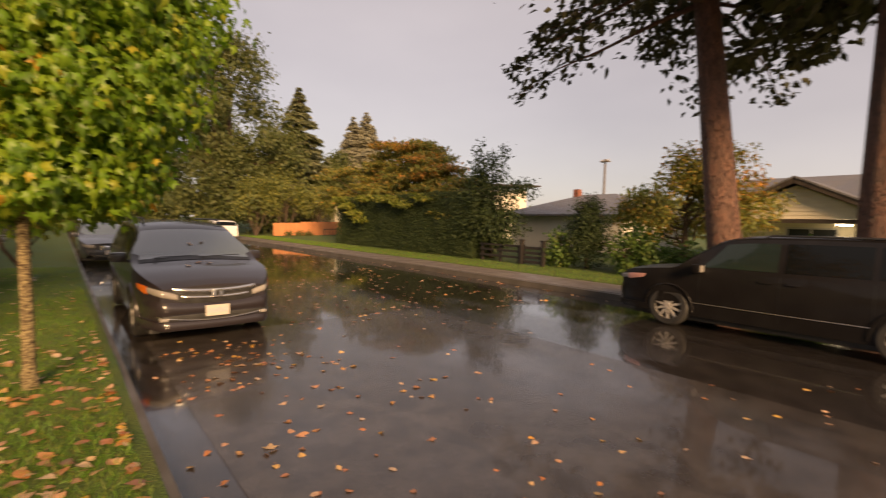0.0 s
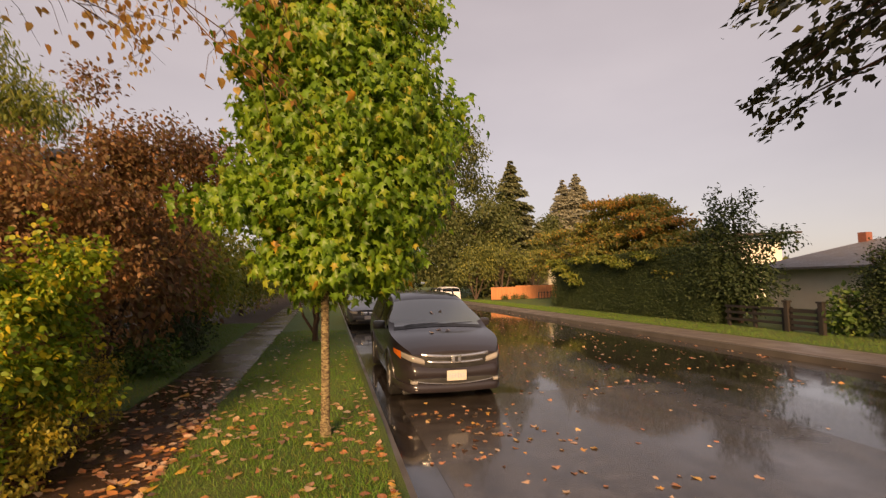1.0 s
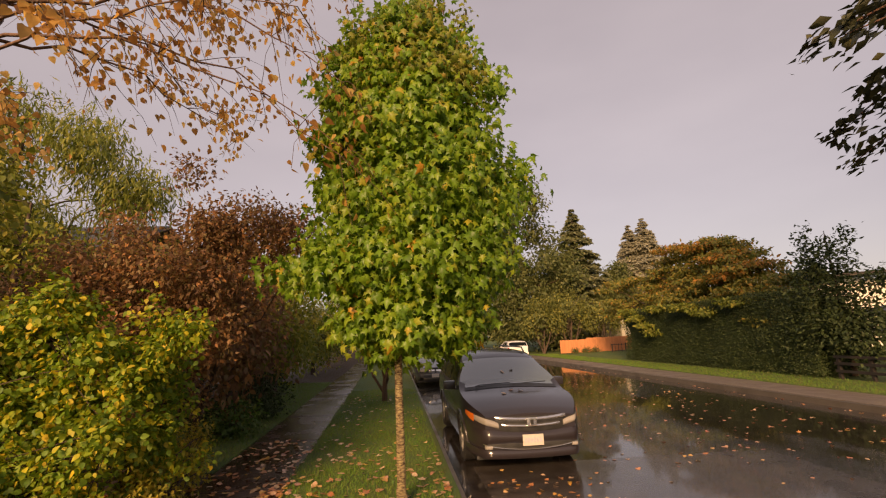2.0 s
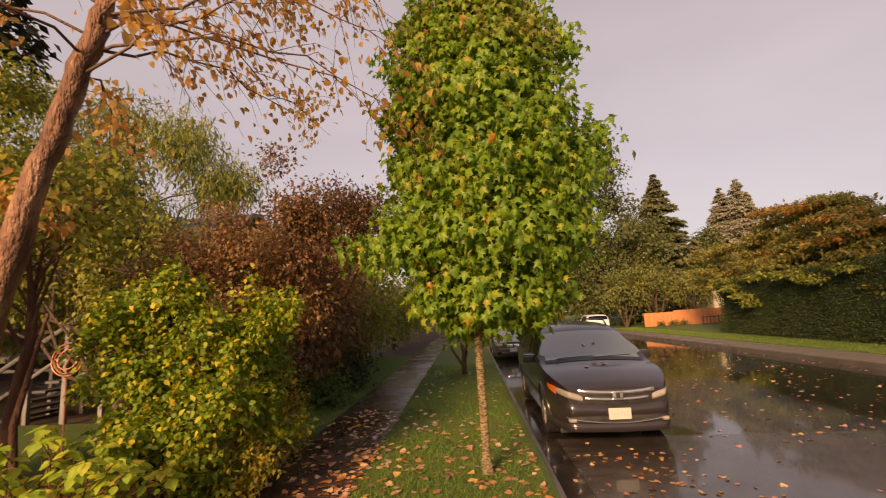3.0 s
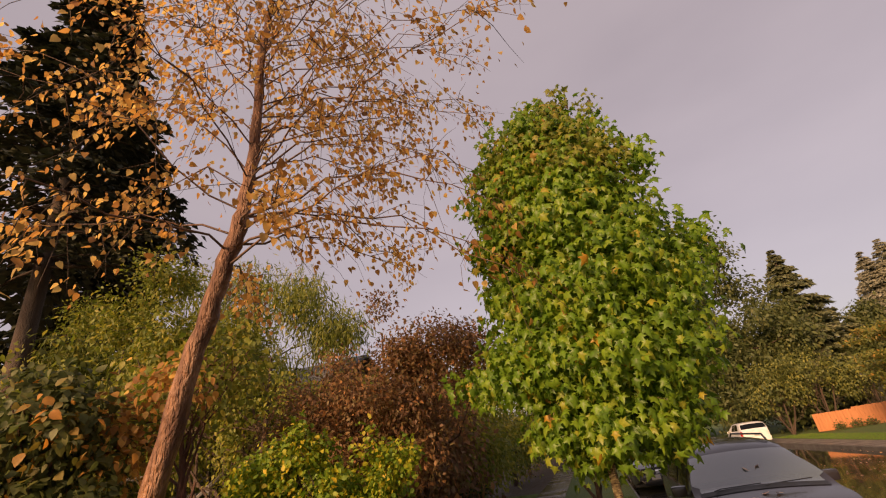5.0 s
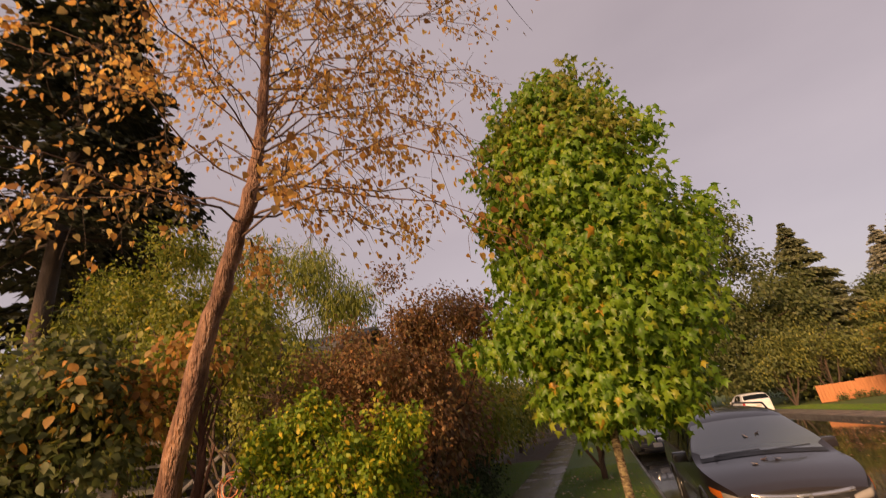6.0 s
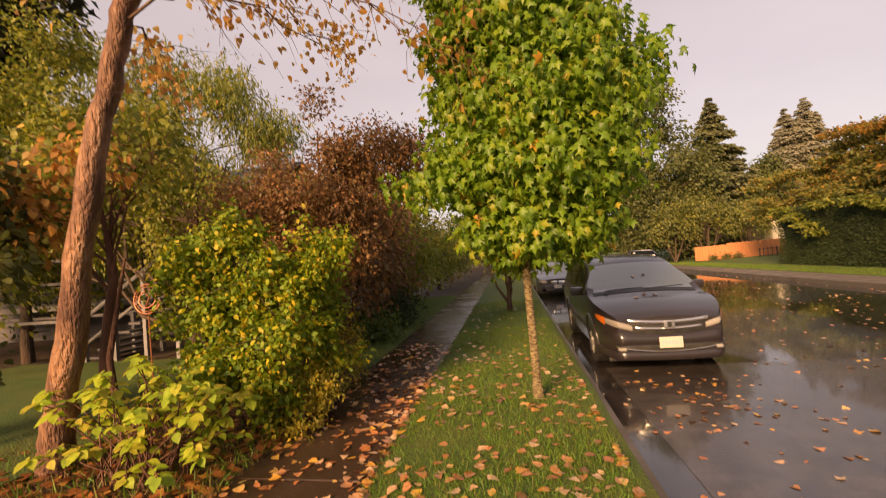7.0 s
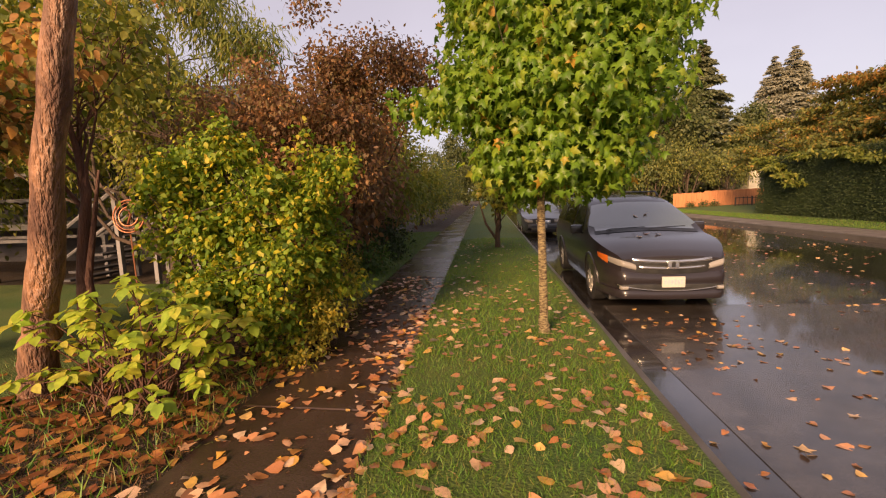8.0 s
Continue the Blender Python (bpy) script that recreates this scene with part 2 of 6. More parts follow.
M["branch_bark"] = surface("dark_branch_bark", (0.10, 0.055, 0.035), (0.17, 0.09, 0.055), 6, 50, (0.5, 0.8), bump=0.6, dist=0.01)
M["fir_bark"] = bark_plates("red_fir_bark", (0.21, 0.095, 0.06), (0.12, 0.06, 0.043), (0.06, 0.03, 0.022), 12, 0.2)
M["dark_bark"] = surface("dark_bark", (0.055, 0.036, 0.024), (0.095, 0.058, 0.038), 3, 40, (0.7, 0.9), bump=0.9, dist=0.02, stretch=(1, 1, 0.3))
M["red_bark"] = surface("red_stem_bark", (0.12, 0.05, 0.03), (0.08, 0.035, 0.022), 3, 40, (0.6, 0.85), bump=0.8, dist=0.015, stretch=(1, 1, 0.3))
M["lichen_bark"] = surface("lichen_bark", (0.62, 0.50, 0.26), (0.075, 0.038, 0.022), 20, 60, (0.6, 0.85), bump=1.0, dist=0.02, c3=(0.05, 0.026, 0.016), stretch=(1, 1, 2.6))


# ---------- mesh helpers ----------
def thing(name, label, category, group="", at=(0, 0, 0), rz=0.0, kind="", rx=0.0):
    ob = new(name)
    ob.empty_display_size = 0.1
    ob.matrix_basis = pose(*at, rx, 0, rz)
    return tagged(ob, label, category, group, kind)


def settle(ob, parent):
    if parent is not None:
        ob.parent = parent
    return ob


def part(name, bm, material, parent=None, label="", smooth=None):
    """Links a bmesh as one mesh object under a thing or a part."""
    me = bpy.data.meshes.new(name)
    bmesh.ops.recalc_face_normals(bm, faces=bm.faces)
    bm.to_mesh(me)
    bm.free()
    me.materials.append(material)
    if smooth is not None:
        me.polygons.foreach_set("use_smooth", [True] * len(me.polygons))
        me.set_sharp_from_angle(angle=radians(smooth))
    ob = settle(new(name, me), parent)
    return tagged(ob, label) if label else ob


def raw_mesh(name, verts, tris, material, smooth=False):
    me = bpy.data.meshes.new(name)
    verts, tris = np.asarray(verts, np.float32), np.asarray(tris, np.int32)
    k = tris.shape[1]
    me.vertices.add(len(verts))
    me.vertices.foreach_set("co", verts.ravel())
    me.loops.add(tris.size)
    me.loops.foreach_set("vertex_index", tris.ravel())
    me.polygons.add(len(tris))
    me.polygons.foreach_set("loop_start", np.arange(0, tris.size, k, dtype=np.int32))
    me.update(calc_edges=True)
    if smooth:
        me.polygons.foreach_set("use_smooth", np.ones(len(tris), bool))
    me.materials.append(material)
    return me


def raw_part(name, verts, tris, material, parent=None, label="", smooth=False):
    ob = settle(new(name, raw_mesh(name, verts, tris, material, smooth)), parent)
    return tagged(ob, label) if label else ob


def unit(a):
    return a / np.maximum(np.linalg.norm(a, axis=1, keepdims=True), 1e-6)


def fan(outline, fold=0.18, curl=-0.15):
    """A leaf from one half of its outline: stem at the origin, tip along y, folded on its midrib."""
    pts = list(outline) + [(-x, y) for x, y in reversed(outline) if x > 0]
    v = [(0, 0.42, 0)] + [(x, y, fold * abs(x) + curl * y * y) for x, y in pts]
    n = len(pts)
    return np.array(v, float), np.array([(0, 1 + i, 1 + (i + 1) % n) for i in range(n)])


MAPLE = fan([(0, 0.04), (0.14, 0.10), (0.40, -0.02), (0.28, 0.24), (0.58, 0.46), (0.25, 0.54), (0, 1.05)], -0.55, -0.45)
OVAL = fan([(0, 0), (0.22, 0.25), (0.24, 0.55), (0, 1)], 0.25)
HEART = fan([(0, 0.05), (0.2, 0.0), (0.4, 0.22), (0.3, 0.55), (0, 1)], 0.2)
OVAL_BROAD = fan([(0, 0), (0.2, 0.08), (0.36, 0.32), (0.3, 0.6), (0.12, 0.85), (0, 1)], 0.2)
SLIM = fan([(0, 0), (0.09, 0.4), (0, 1)], 0.3)
SPRIG = (np.array([(0, 0, 0), (0.3, 0.45, 0.06), (0, 1, -0.1), (-0.3, 0.45, 0.06)], float), np.array([(0, 1, 2), (0, 2, 3)]))
BLADE = (np.array([(-0.04, 0, 0), (0.04, 0, 0), (0, 1, 0.2)], float), np.array([(0, 1, 2)]))


def scatter(leaf, places, tips, normals, sizes):
    """Vertices and triangles of many leaves at once."""
    tv, tf = leaf
    y = unit(tips)
    x = unit(np.cross(y, normals))
    z = np.cross(x, y)
    n, k = len(places), len(tv)
    s = np.asarray(sizes).reshape(n, 1, 1)
    v = places[:, None, :] + s * (tv[None, :, 0:1] * x[:, None, :] + tv[None, :, 1:2] * y[:, None, :] + tv[None, :, 2:3] * z[:, None, :])
    return v.reshape(-1, 3), (tf[None] + (np.arange(n) * k)[:, None, None]).reshape(-1, 3)


def tubes(lines, seg=7):
    """Tapered round limbs; each line is a list of (x, y, z, radius)."""
    verts, quads = [], []
    for line in lines:
        p = np.array([q[:3] for q in line], float)
        r = [q[3] for q in line]
        d = unit(np.gradient(p, axis=0))
        ref = np.array([0.31, 0.95, 0.05]) if abs(d[0][2]) > 0.7 else np.array([0, 0, 1.0])
        a = unit(np.cross(d, ref))
        b = np.cross(d, a)
        base = len(verts)
        for i in range(len(p)):
            for j in range(seg):
                w = 2 * math.pi * j / seg
                verts.append(p[i] + r[i] * (math.cos(w) * a[i] + math.sin(w) * b[i]))
        for i in range(len(p) - 1):
            for j in range(seg):
                q = base + i * seg + j
                q2 = base + i * seg + (j + 1) % seg
                quads.append((q, q2, q2 + seg, q + seg))
    return np.array(verts), np.array(quads)


def bend(a, b, r0, r1, sag, rng, n=7, rough=0.04):
    """A limb from a to b that arches by sag, with a little crookedness."""
    a, b = np.array(a, float), np.array(b, float)
    ln = np.linalg.norm(b - a)
    out = []
    for i in range(n):
        f = i / (n - 1)
        q = a + (b - a) * f + np.array([0, 0, sag * 4 * f * (1 - f)])
        if 0 < i < n - 1:
            q = q + rng.normal(0, rough * ln, 3) * (1 - f * 0.5)
        out.append((*q, r0 + (r1 - r0) * f ** 0.8))
    return out


def in_lobes(rng, lobes, n, shell=0.45):
    """Points in a union of ellipsoids, denser towards their skins."""
    w = np.array([l[3] * l[4] * l[5] for l in lobes]) ** 0.7
    pick = rng.choice(len(lobes), n, p=w / w.sum())
    L = np.array(lobes, float)[pick]
    d = unit(rng.normal(size=(n, 3)))
    r = rng.random((n, 1)) ** shell
    return L[:, :3] + d * r * L[:, 3:6], d


def lumpy(seed, lobes, n, r):
    """Many small lobes on and in a few large ones, for an uneven outline with gaps."""
    rng = np.random.default_rng(seed)
    c, d = in_lobes(rng, lobes, n, 0.35)
    k = r * (0.6 + 0.7 * rng.random(n))
    return [(*c[i], k[i] * 1.1, k[i] * 1.1, k[i] * 0.85) for i in range(n)]


def leaf_cloud(rng, centres, outs, per, spread, leaf, size, droop=0.5, flat=0.0):
    n = len(centres) * per
    c = np.repeat(centres, per, axis=0)
    o = np.repeat(outs, per, axis=0)
    sp = np.array([1, 1, 1 - flat]) * spread
    p = c + np.clip(rng.normal(size=(n, 3)), -1.7, 1.7) * sp
    tip = o * 0.6 + rng.normal(size=(n, 3)) * 0.55 + np.array([0, 0, -droop])
    nor = o * 0.7 + rng.normal(size=(n, 3)) * 0.45 + np.array([0, 0, 0.6])
    return scatter(leaf, p, tip, nor, size * (0.65 + 0.7 * rng.random(n)))


def broadleaf(name, label, category, seed, trunk, lobes, clusters, per, spread, leaf, size, leaf_mat, bark, limbs=14, droop=0.5, flat=0.0,
              group="", fork=0.35, extra=(), crown_label="", stems=()):
    """A tree or shrub: trunk, limbs that reach into the crown, twigs, and a crown of separate leaves in loose clumps."""
    rng = np.random.default_rng(seed)
    base = trunk[0]
    t = thing(name, label, category, group, at=tuple(base[:3]))
    rel = np.array(base[:3])
    lines = [[(q[0] - rel[0], q[1] - rel[1], q[2] - rel[2], q[3]) for q in trunk]]
    fine = []
    for i in range(len(trunk) - 1):
        for f in (0, 0.25, 0.5, 0.75):
            q = [trunk[i][k] + (trunk[i + 1][k] - trunk[i][k]) * f for k in range(4)]
            fine.append((q[0] - rel[0] + rng.normal(0, 0.08) * q[3], q[1] - rel[1] + rng.normal(0, 0.08) * q[3], q[2] - rel[2], q[3] * (1 + rng.normal(0, 0.03))))
    fine.append(lines[0][-1])
    v, q = tubes([fine], 12)
    raw_part("trunk", v, q, bark, t, smooth=True)
    for s in stems:
        v, q = tubes([[(a - rel[0], b - rel[1], c - rel[2], r) for a, b, c, r in s]], 8)
        raw_part("trunk", v, q, bark, t, smooth=True)
    c, o = in_lobes(rng, lobes, clusters)
    c = c - rel
    far = rng.permutation(clusters)
    lo = int(len(fine) * fork)
    twigs, made = [], 0
    for i in far[:limbs]:
        start = fine[int(rng.integers(lo, len(fine)))]
        if c[i][2] < start[2] - 0.3:
            start = fine[lo]
        line = bend(start[:3], c[i], max(start[3] * 0.45, 0.008), 0.006, 0.12 * rng.random(), rng)
        v, q = tubes([line], 6)
        raw_part("branch", v, q, bark, t, smooth=True)
        for _ in range(4):
            k = far[int(rng.integers(0, clusters))]
            near = np.argmin(np.linalg.norm(c - np.array(line[4][:3]) - rng.normal(0, 0.4, 3), axis=1))
            twigs.append(bend(line[int(rng.integers(2, 6))][:3], c[near], 0.008, 0.003, 0.02, rng, 4))
    if twigs:
        v, q = tubes(twigs, 4)
        raw_part("twig_tangle", v, q, bark, t)["kind"] = "stuff"
    v, f = leaf_cloud(rng, c, o, per, spread, leaf, size, droop, flat)
    raw_part("crown", v, f, leaf_mat, t, crown_label)
    for k, (ex_lobes, n, ex_per, ex_spread, mat_) in enumerate(extra):
        c2, o2 = in_lobes(rng, ex_lobes, n)
        v, f = leaf_cloud(rng, c2 - rel, o2, ex_per, ex_spread, leaf, size, droop, flat)
        raw_part("crown", v, f, mat_, t)
    return t


def conifer(name, label, seed, base, height, bare, reach, r0, needle_mat, bark, layers, per_layer, sprig, count, category="conifer", group="", power=0.9, lean=0.0, uneven=0.0):
    """A conifer: straight trunk, whorls of drooping boughs and needle sprays along them."""
    rng = np.random.default_rng(seed)
    t = thing(name, label, category, group, at=base, rx=lean)
    trunk = [(0, 0, -0.1, r0 * 1.12), (0, 0, 0.5, r0), (0, 0, height * 0.5, r0 * 0.62), (0, 0, height, 0.02)]
    v, q = tubes([trunk], 14)
    raw_part("trunk", v, q, bark, t, smooth=True)
    P, T, N, S, boughs = [], [], [], [], []
    for i in range(layers):
        z = bare + (height - bare) * (i + rng.random() * 0.6) / layers
        ln = reach * (1 - (z - bare) / (height - bare) * 0.97) ** power
        for j in range(per_layer):
            if uneven:
                z += rng.normal(0, uneven)
                z = min(max(z, bare), height - 0.1)
                ln = reach * (1 - (z - bare) / (height - bare) * 0.97) ** power
            w = rng.random() * 6.283
            L = ln * (0.6 + 0.5 * rng.random())
            d = np.array([math.cos(w), math.sin(w), 0])
            end = d * L + np.array([0, 0, z - 0.22 * L])
            boughs.append(bend((0, 0, z), end, 0.02 + 0.012 * L, 0.01, 0.06 * L, rng, 5, 0.02))
            f = 0.15 + 0.85 * rng.random((count, 1)) ** 0.7
            side = np.array([-d[1], d[0], 0])
            wid = L * 0.22 * (1.15 - f) + min(0.1, 0.08 * L)
            pos = np.array([0, 0, z]) + f * (end - np.array([0, 0, z])) + side * rng.normal(size=(count, 1)) * wid + np.array([0, 0, 1.0]) * (rng.normal(size=(count, 1)) * 0.10 * wid + 0.24 * L * f * (1 - f))
            P.append(pos)
            S.append(np.full(count, min(1.0, 0.3 + L / 2.2)))
            T.append(d * 0.8 + side * rng.normal(size=(count, 1)) * 0.8 + np.array([0, 0, -0.35]) + rng.normal(size=(count, 3)) * 0.25)
            N.append(np.array([0, 0, 1.0]) + rng.normal(size=(count, 3)) * 0.45)
    v, q = tubes(boughs, 5)
    raw_part("crown", v, q, bark, t)["kind"] = "stuff"
    P, T, N, S = np.concatenate(P), np.concatenate(T), np.concatenate(N), np.concatenate(S)
    v, f = scatter(SPRIG, P, T, N, sprig * S * (0.6 + 0.8 * rng.random(len(P))))
    raw_part("crown", v, f, needle_mat, t)
    return t


def box(bm, x0, x1, y0, y1, z0, z1, bevel=0.0):
    r = bmesh.ops.create_cube(bm, size=1)
    bmesh.ops.scale(bm, vec=(x1 - x0, y1 - y0, z1 - z0), verts=r["verts"])
    bmesh.ops.translate(bm, vec=((x0 + x1) / 2, (y0 + y1) / 2, (z0 + z1) / 2), verts=r["verts"])
    if bevel:
        es = list({e for v in r["verts"] for e in v.link_edges})
        bmesh.ops.bevel(bm, geom=es, offset=bevel, segments=2, affect="EDGES", profile=0.7)
    return bm


def box_part(name, x0, x1, y0, y1, z0, z1, material, parent=None, label="", bevel=0.0):
    return part(name, box(bmesh.new(), x0, x1, y0, y1, z0, z1, bevel), material, parent, label, 35 if bevel else None)


# ---------- ground ----------
def edge(a, slope):
    return lambda y: a - slope * y


KERB_L, KERB_R = edge(0.19, 0.040), edge(10.25, 0.048)
WALK_R, WALK_L = edge(-1.95, 0.058), edge(-3.17, 0.056)


def strip(name, left, right, y0, y1, ztop, depth, material, label, category, steps=40, across=4, rise=None, parent=None):
    """A sheet of ground with thickness between two edges that run along the street."""
    ys = np.linspace(y0, y1, steps + 1)
    bm = bmesh.new()
    rows = []
    for y in ys:
        xs = np.linspace(left(y), right(y), across + 1)
        rows.append([bm.verts.new((x, y, ztop + (rise(x, y, i / across) if rise else 0))) for i, x in enumerate(xs)])
    low = [[bm.verts.new((r[0].co.x, r[0].co.y, ztop - depth)), bm.verts.new((r[-1].co.x, r[-1].co.y, ztop - depth))] for r in rows]
    for i in range(steps):
        for j in range(across):
            bm.faces.new((rows[i][j], rows[i][j + 1], rows[i + 1][j + 1], rows[i + 1][j]))
        bm.faces.new((low[i][0], rows[i][0], rows[i + 1][0], low[i + 1][0]))
        bm.faces.new((rows[i][-1], low[i][1], low[i + 1][1], rows[i + 1][-1]))
    ob = part(name, bm, material, parent, smooth=30)
    return ob if parent else tagged(ob, label, category, kind="structure")


far_ground = bmesh.new()
bmesh.ops.create_circle(far_ground, cap_ends=True, radius=900, segments=64)
bmesh.ops.translate(far_ground, vec=(0, 0, -0.16), verts=far_ground.verts)
tagged(part("ground", far_ground, M["lawn"]), "damp green ground that reaches the horizon", "ground", kind="structure")
def road_rise(x, y):
    """The road's slight crown."""
    f = (x - KERB_L(y)) / (KERB_R(y) - KERB_L(y))
    return 0.03 * (1 - (2 * f - 1) ** 2) - 0.02


PATCH_END = 7.75
strip("road", KERB_L, KERB_R, -45, 160, 0.0, 0.3, M["asphalt"], "wet dark asphalt street with puddles and fallen leaves", "road", 80, 10,
      lambda x, y, f: road_rise(x, y))
strip("road_patch", edge(0.56, 0.040), lambda y: 5.32 - 0.03 * max(y, 0), -45, PATCH_END, 0.006, 0.02, M["asphalt_patch"],
      "paler resurfaced lane of wet asphalt", "road", 60, 8, lambda x, y, f: road_rise(x, y))
strip("kerb_near", edge(0.13, 0.040), KERB_L, -45, 160, 0.11, 0.4, M["kerb"], "worn wet concrete kerb beside the verge", "kerb", 60, 2)
strip("kerb_far", KERB_R, edge(10.42, 0.048), -45, 160, 0.13, 0.4, M["kerb"], "dark wet concrete kerb on the opposite side", "kerb", 60, 2)
bumpy = lambda x, y, f: 0.03 * noise.noise((x * 0.9, y * 0.9, 0)) + 0.03 * math.sin(f * math.pi)
strip("verge", WALK_R, edge(0.13, 0.040), -45, 160, 0.12, 0.4, M["lawn"], "mown grass verge between kerb and pavement", "grass", 160, 8, bumpy)
strip("pavement_far", edge(10.42, 0.048), edge(12.0, 0.048), -45, 160, 0.14, 0.4, M["far_pavement"], "wet concrete pavement on the opposite side", "pavement", 60, 2)
strip("lawn_far", edge(12.0, 0.048), lambda y: 70, -45, 160, 0.15, 0.4, M["lawn"], "green lawn of the houses across the street", "lawn", 40, 20,
      lambda x, y, f: 0.25 * min(1, max(0, x - 13) / 8))
strip("garden_ground", lambda y: -60, WALK_L, -45, 160, 0.11, 0.4, M["soil"], "dark garden soil with leaf mould beside the pavement", "soil", 80, 30,
      lambda x, y, f: 0.05 * noise.noise((x, y, 3)))
strip("pavement_bed", WALK_L, WALK_R, -45, 160, 0.09, 0.4, M["soil"], "dark joints under the pavement slabs", "pavement", 60, 2)

# ---------- trees and shrubs, near side ----------
def ring_lobes(rows):
    return [(x, y, z, r, r, h) for x, y, z, r, h in rows]


maple_lobes = ring_lobes([(-0.64, 5.85, 2.25, 0.98, 0.42), (-0.58, 5.85, 2.9, 1.28, 0.65), (-0.54, 5.87, 3.6, 1.32, 0.7), (-0.58, 5.88, 4.3, 1.22, 0.65),
                          (-0.64, 5.9, 5.0, 1.04, 0.6), (-0.66, 5.9, 5.6, 0.82, 0.5), (-0.60, 5.9, 6.15, 0.52, 0.38)])
broadleaf("maple_tree", "young street maple with bright green leaves and lichen-mottled trunk", "tree", 11,
          [(-0.80, 5.85, 0.10, 0.075), (-0.81, 5.85, 0.35, 0.052), (-0.82, 5.85, 1.7, 0.046), (-0.72, 5.88, 3.6, 0.04), (-0.45, 5.9, 6.5, 0.01)],
          maple_lobes * 2 + lumpy(12, maple_lobes, 70, 0.22) + [(-2.2, 5.9, 2.86, 0.32, 0.25, 0.13), (-1.9, 5.9, 2.75, 0.3, 0.25, 0.16), (-1.72, 5.9, 5.4, 0.14, 0.12, 0.1), (0.5, 5.8, 5.3, 0.2, 0.2, 0.25),
           (0.26, 5.85, 5.65, 0.16, 0.16, 0.2), (0.72, 5.8, 3.95, 0.3, 0.3, 0.35), (-1.35, 5.9, 6.25, 0.18, 0.18, 0.3), (0.08, 5.85, 6.2, 0.14, 0.14, 0.3)],
          3600, 13, 0.11, MAPLE, 0.092, M["maple_leaf"], M["lichen_bark"], 44, 0.95, fork=0.56,
          extra=[(ring_lobes([(-0.5, 5.9, 6.3, 0.34, 0.34), (-0.30, 5.9, 6.68, 0.10, 0.18), (0.12, 5.9, 6.45, 0.08, 0.2), (-0.85, 5.9, 6.55, 0.16, 0.22), (-0.64, 5.9, 5.3, 1.05, 0.6), (-0.66, 5.9, 5.9, 0.75, 0.4)]), 420, 12, 0.10, M["maple_top"])])

# leaning tree with golden leaves
rng = np.random.default_rng(5)
gold = thing("autumn_tree", "leaning tree with warm scaly bark and sparse golden leaves", "tree", at=(-5.5, 3.9, 0.05))
REL = np.array((-5.5, 3.9, 0.05))
gold_line = [(-5.46, 3.9, 0.0, 0.19), (-5.40, 3.9, 0.35, 0.150), (-5.26, 3.88, 0.9, 0.134), (-5.01, 3.87, 1.9, 0.120), (-4.66, 3.85, 3.3, 0.106), (-4.36, 3.88, 4.3, 0.096),
             (-4.16, 3.9, 4.9, 0.088), (-4.08, 3.92, 5.7, 0.075), (-4.06, 3.95, 7.2, 0.052), (-3.95, 4.0, 9.0, 0.03), (-3.90, 4.0, 10.6, 0.008)]
fine = []
for a, b in zip(gold_line, gold_line[1:]):
    for f in np.linspace(0, 1, 7)[:-1]:
        q = np.array(a) + (np.array(b) - np.array(a)) * f
        fine.append((*(q[:3] - REL + rng.normal(0, 0.012, 3)), q[3] * (1 + rng.normal(0, 0.055))))
v, q = tubes([fine], 16)
raw_part("trunk", v, q, M["birch_bark"], gold, smooth=True)
gold_c, gold_o, twigs = [], [], []
for i in range(46):
    z0 = 4.3 + 5.8 * (i / 46) ** 1.1
    k = int(np.argmin([abs(p[2] + REL[2] - z0) for p in fine]))
    w = i * 2.4 + rng.normal(0, 0.3)
    L = (1.6 + 2.1 * rng.random()) * (1.15 - 0.07 * (z0 - 4.3))
    d = np.array((math.cos(w), math.sin(w), 0.0))
    if d[1] < -0.2:
        L *= 0.75
    s = np.array(fine[k][:3])
    e = s + d * L + np.array((0, 0, 0.55 * L * (0.4 + 0.6 * rng.random()) - (0.9 if z0 < 5 else 0)))
    line = bend(s, e, max(0.009, fine[k][3] * 0.17), 0.004, 0.10 * L, rng, 8, 0.03)
    v, q = tubes([line], 6)
    raw_part("branch", v, q, M["branch_bark"], gold, smooth=True)
    for j in range(17):
        at = np.array(line[int(rng.integers(2, 8))][:3])
        tip = at + d * 0.5 * rng.random() + rng.normal(0, 0.32, 3) + np.array((0, 0, -0.42 * rng.random()))
        twigs.append(bend(at, tip, 0.006, 0.002, 0.05, rng, 4))
        for f in rng.random(3):
            gold_c.append(at + (tip - at) * f)
            gold_o.append(d)
for i in range(16):
    k = int(np.argmin([abs(p[2] + REL[2] - (4.5 + 0.22 * i)) for p in fine]))
    s = np.array(fine[k][:3])
    e = s + np.array((2.0 + 1.3 * rng.random(), rng.normal(0.5, 0.9), -0.9 + 0.19 * i + 0.4 * rng.random()))
    line = bend(s, e, fine[k][3] * 0.2, 0.004, 0.45, rng, 9, 0.025)
    v, q = tubes([line], 6)
    raw_part("branch", v, q, M["branch_bark"], gold, smooth=True)
    for j in range(14):
        at = np.array(line[int(rng.integers(3, 9))][:3])
        tip = at + np.array((0.3 * rng.random(), 0, -0.5 * rng.random())) + rng.normal(0, 0.28, 3)
        twigs.append(bend(at, tip, 0.005, 0.002, 0.05, rng, 4))
        for f in rng.random(3):
            gold_c.append(at + (tip - at) * f)
            gold_o.append(np.array((1.0, 0, 0)))
v, q = tubes(twigs, 4)
raw_part("twig_tangle", v, q, M["dark_bark"], gold)["kind"] = "stuff"
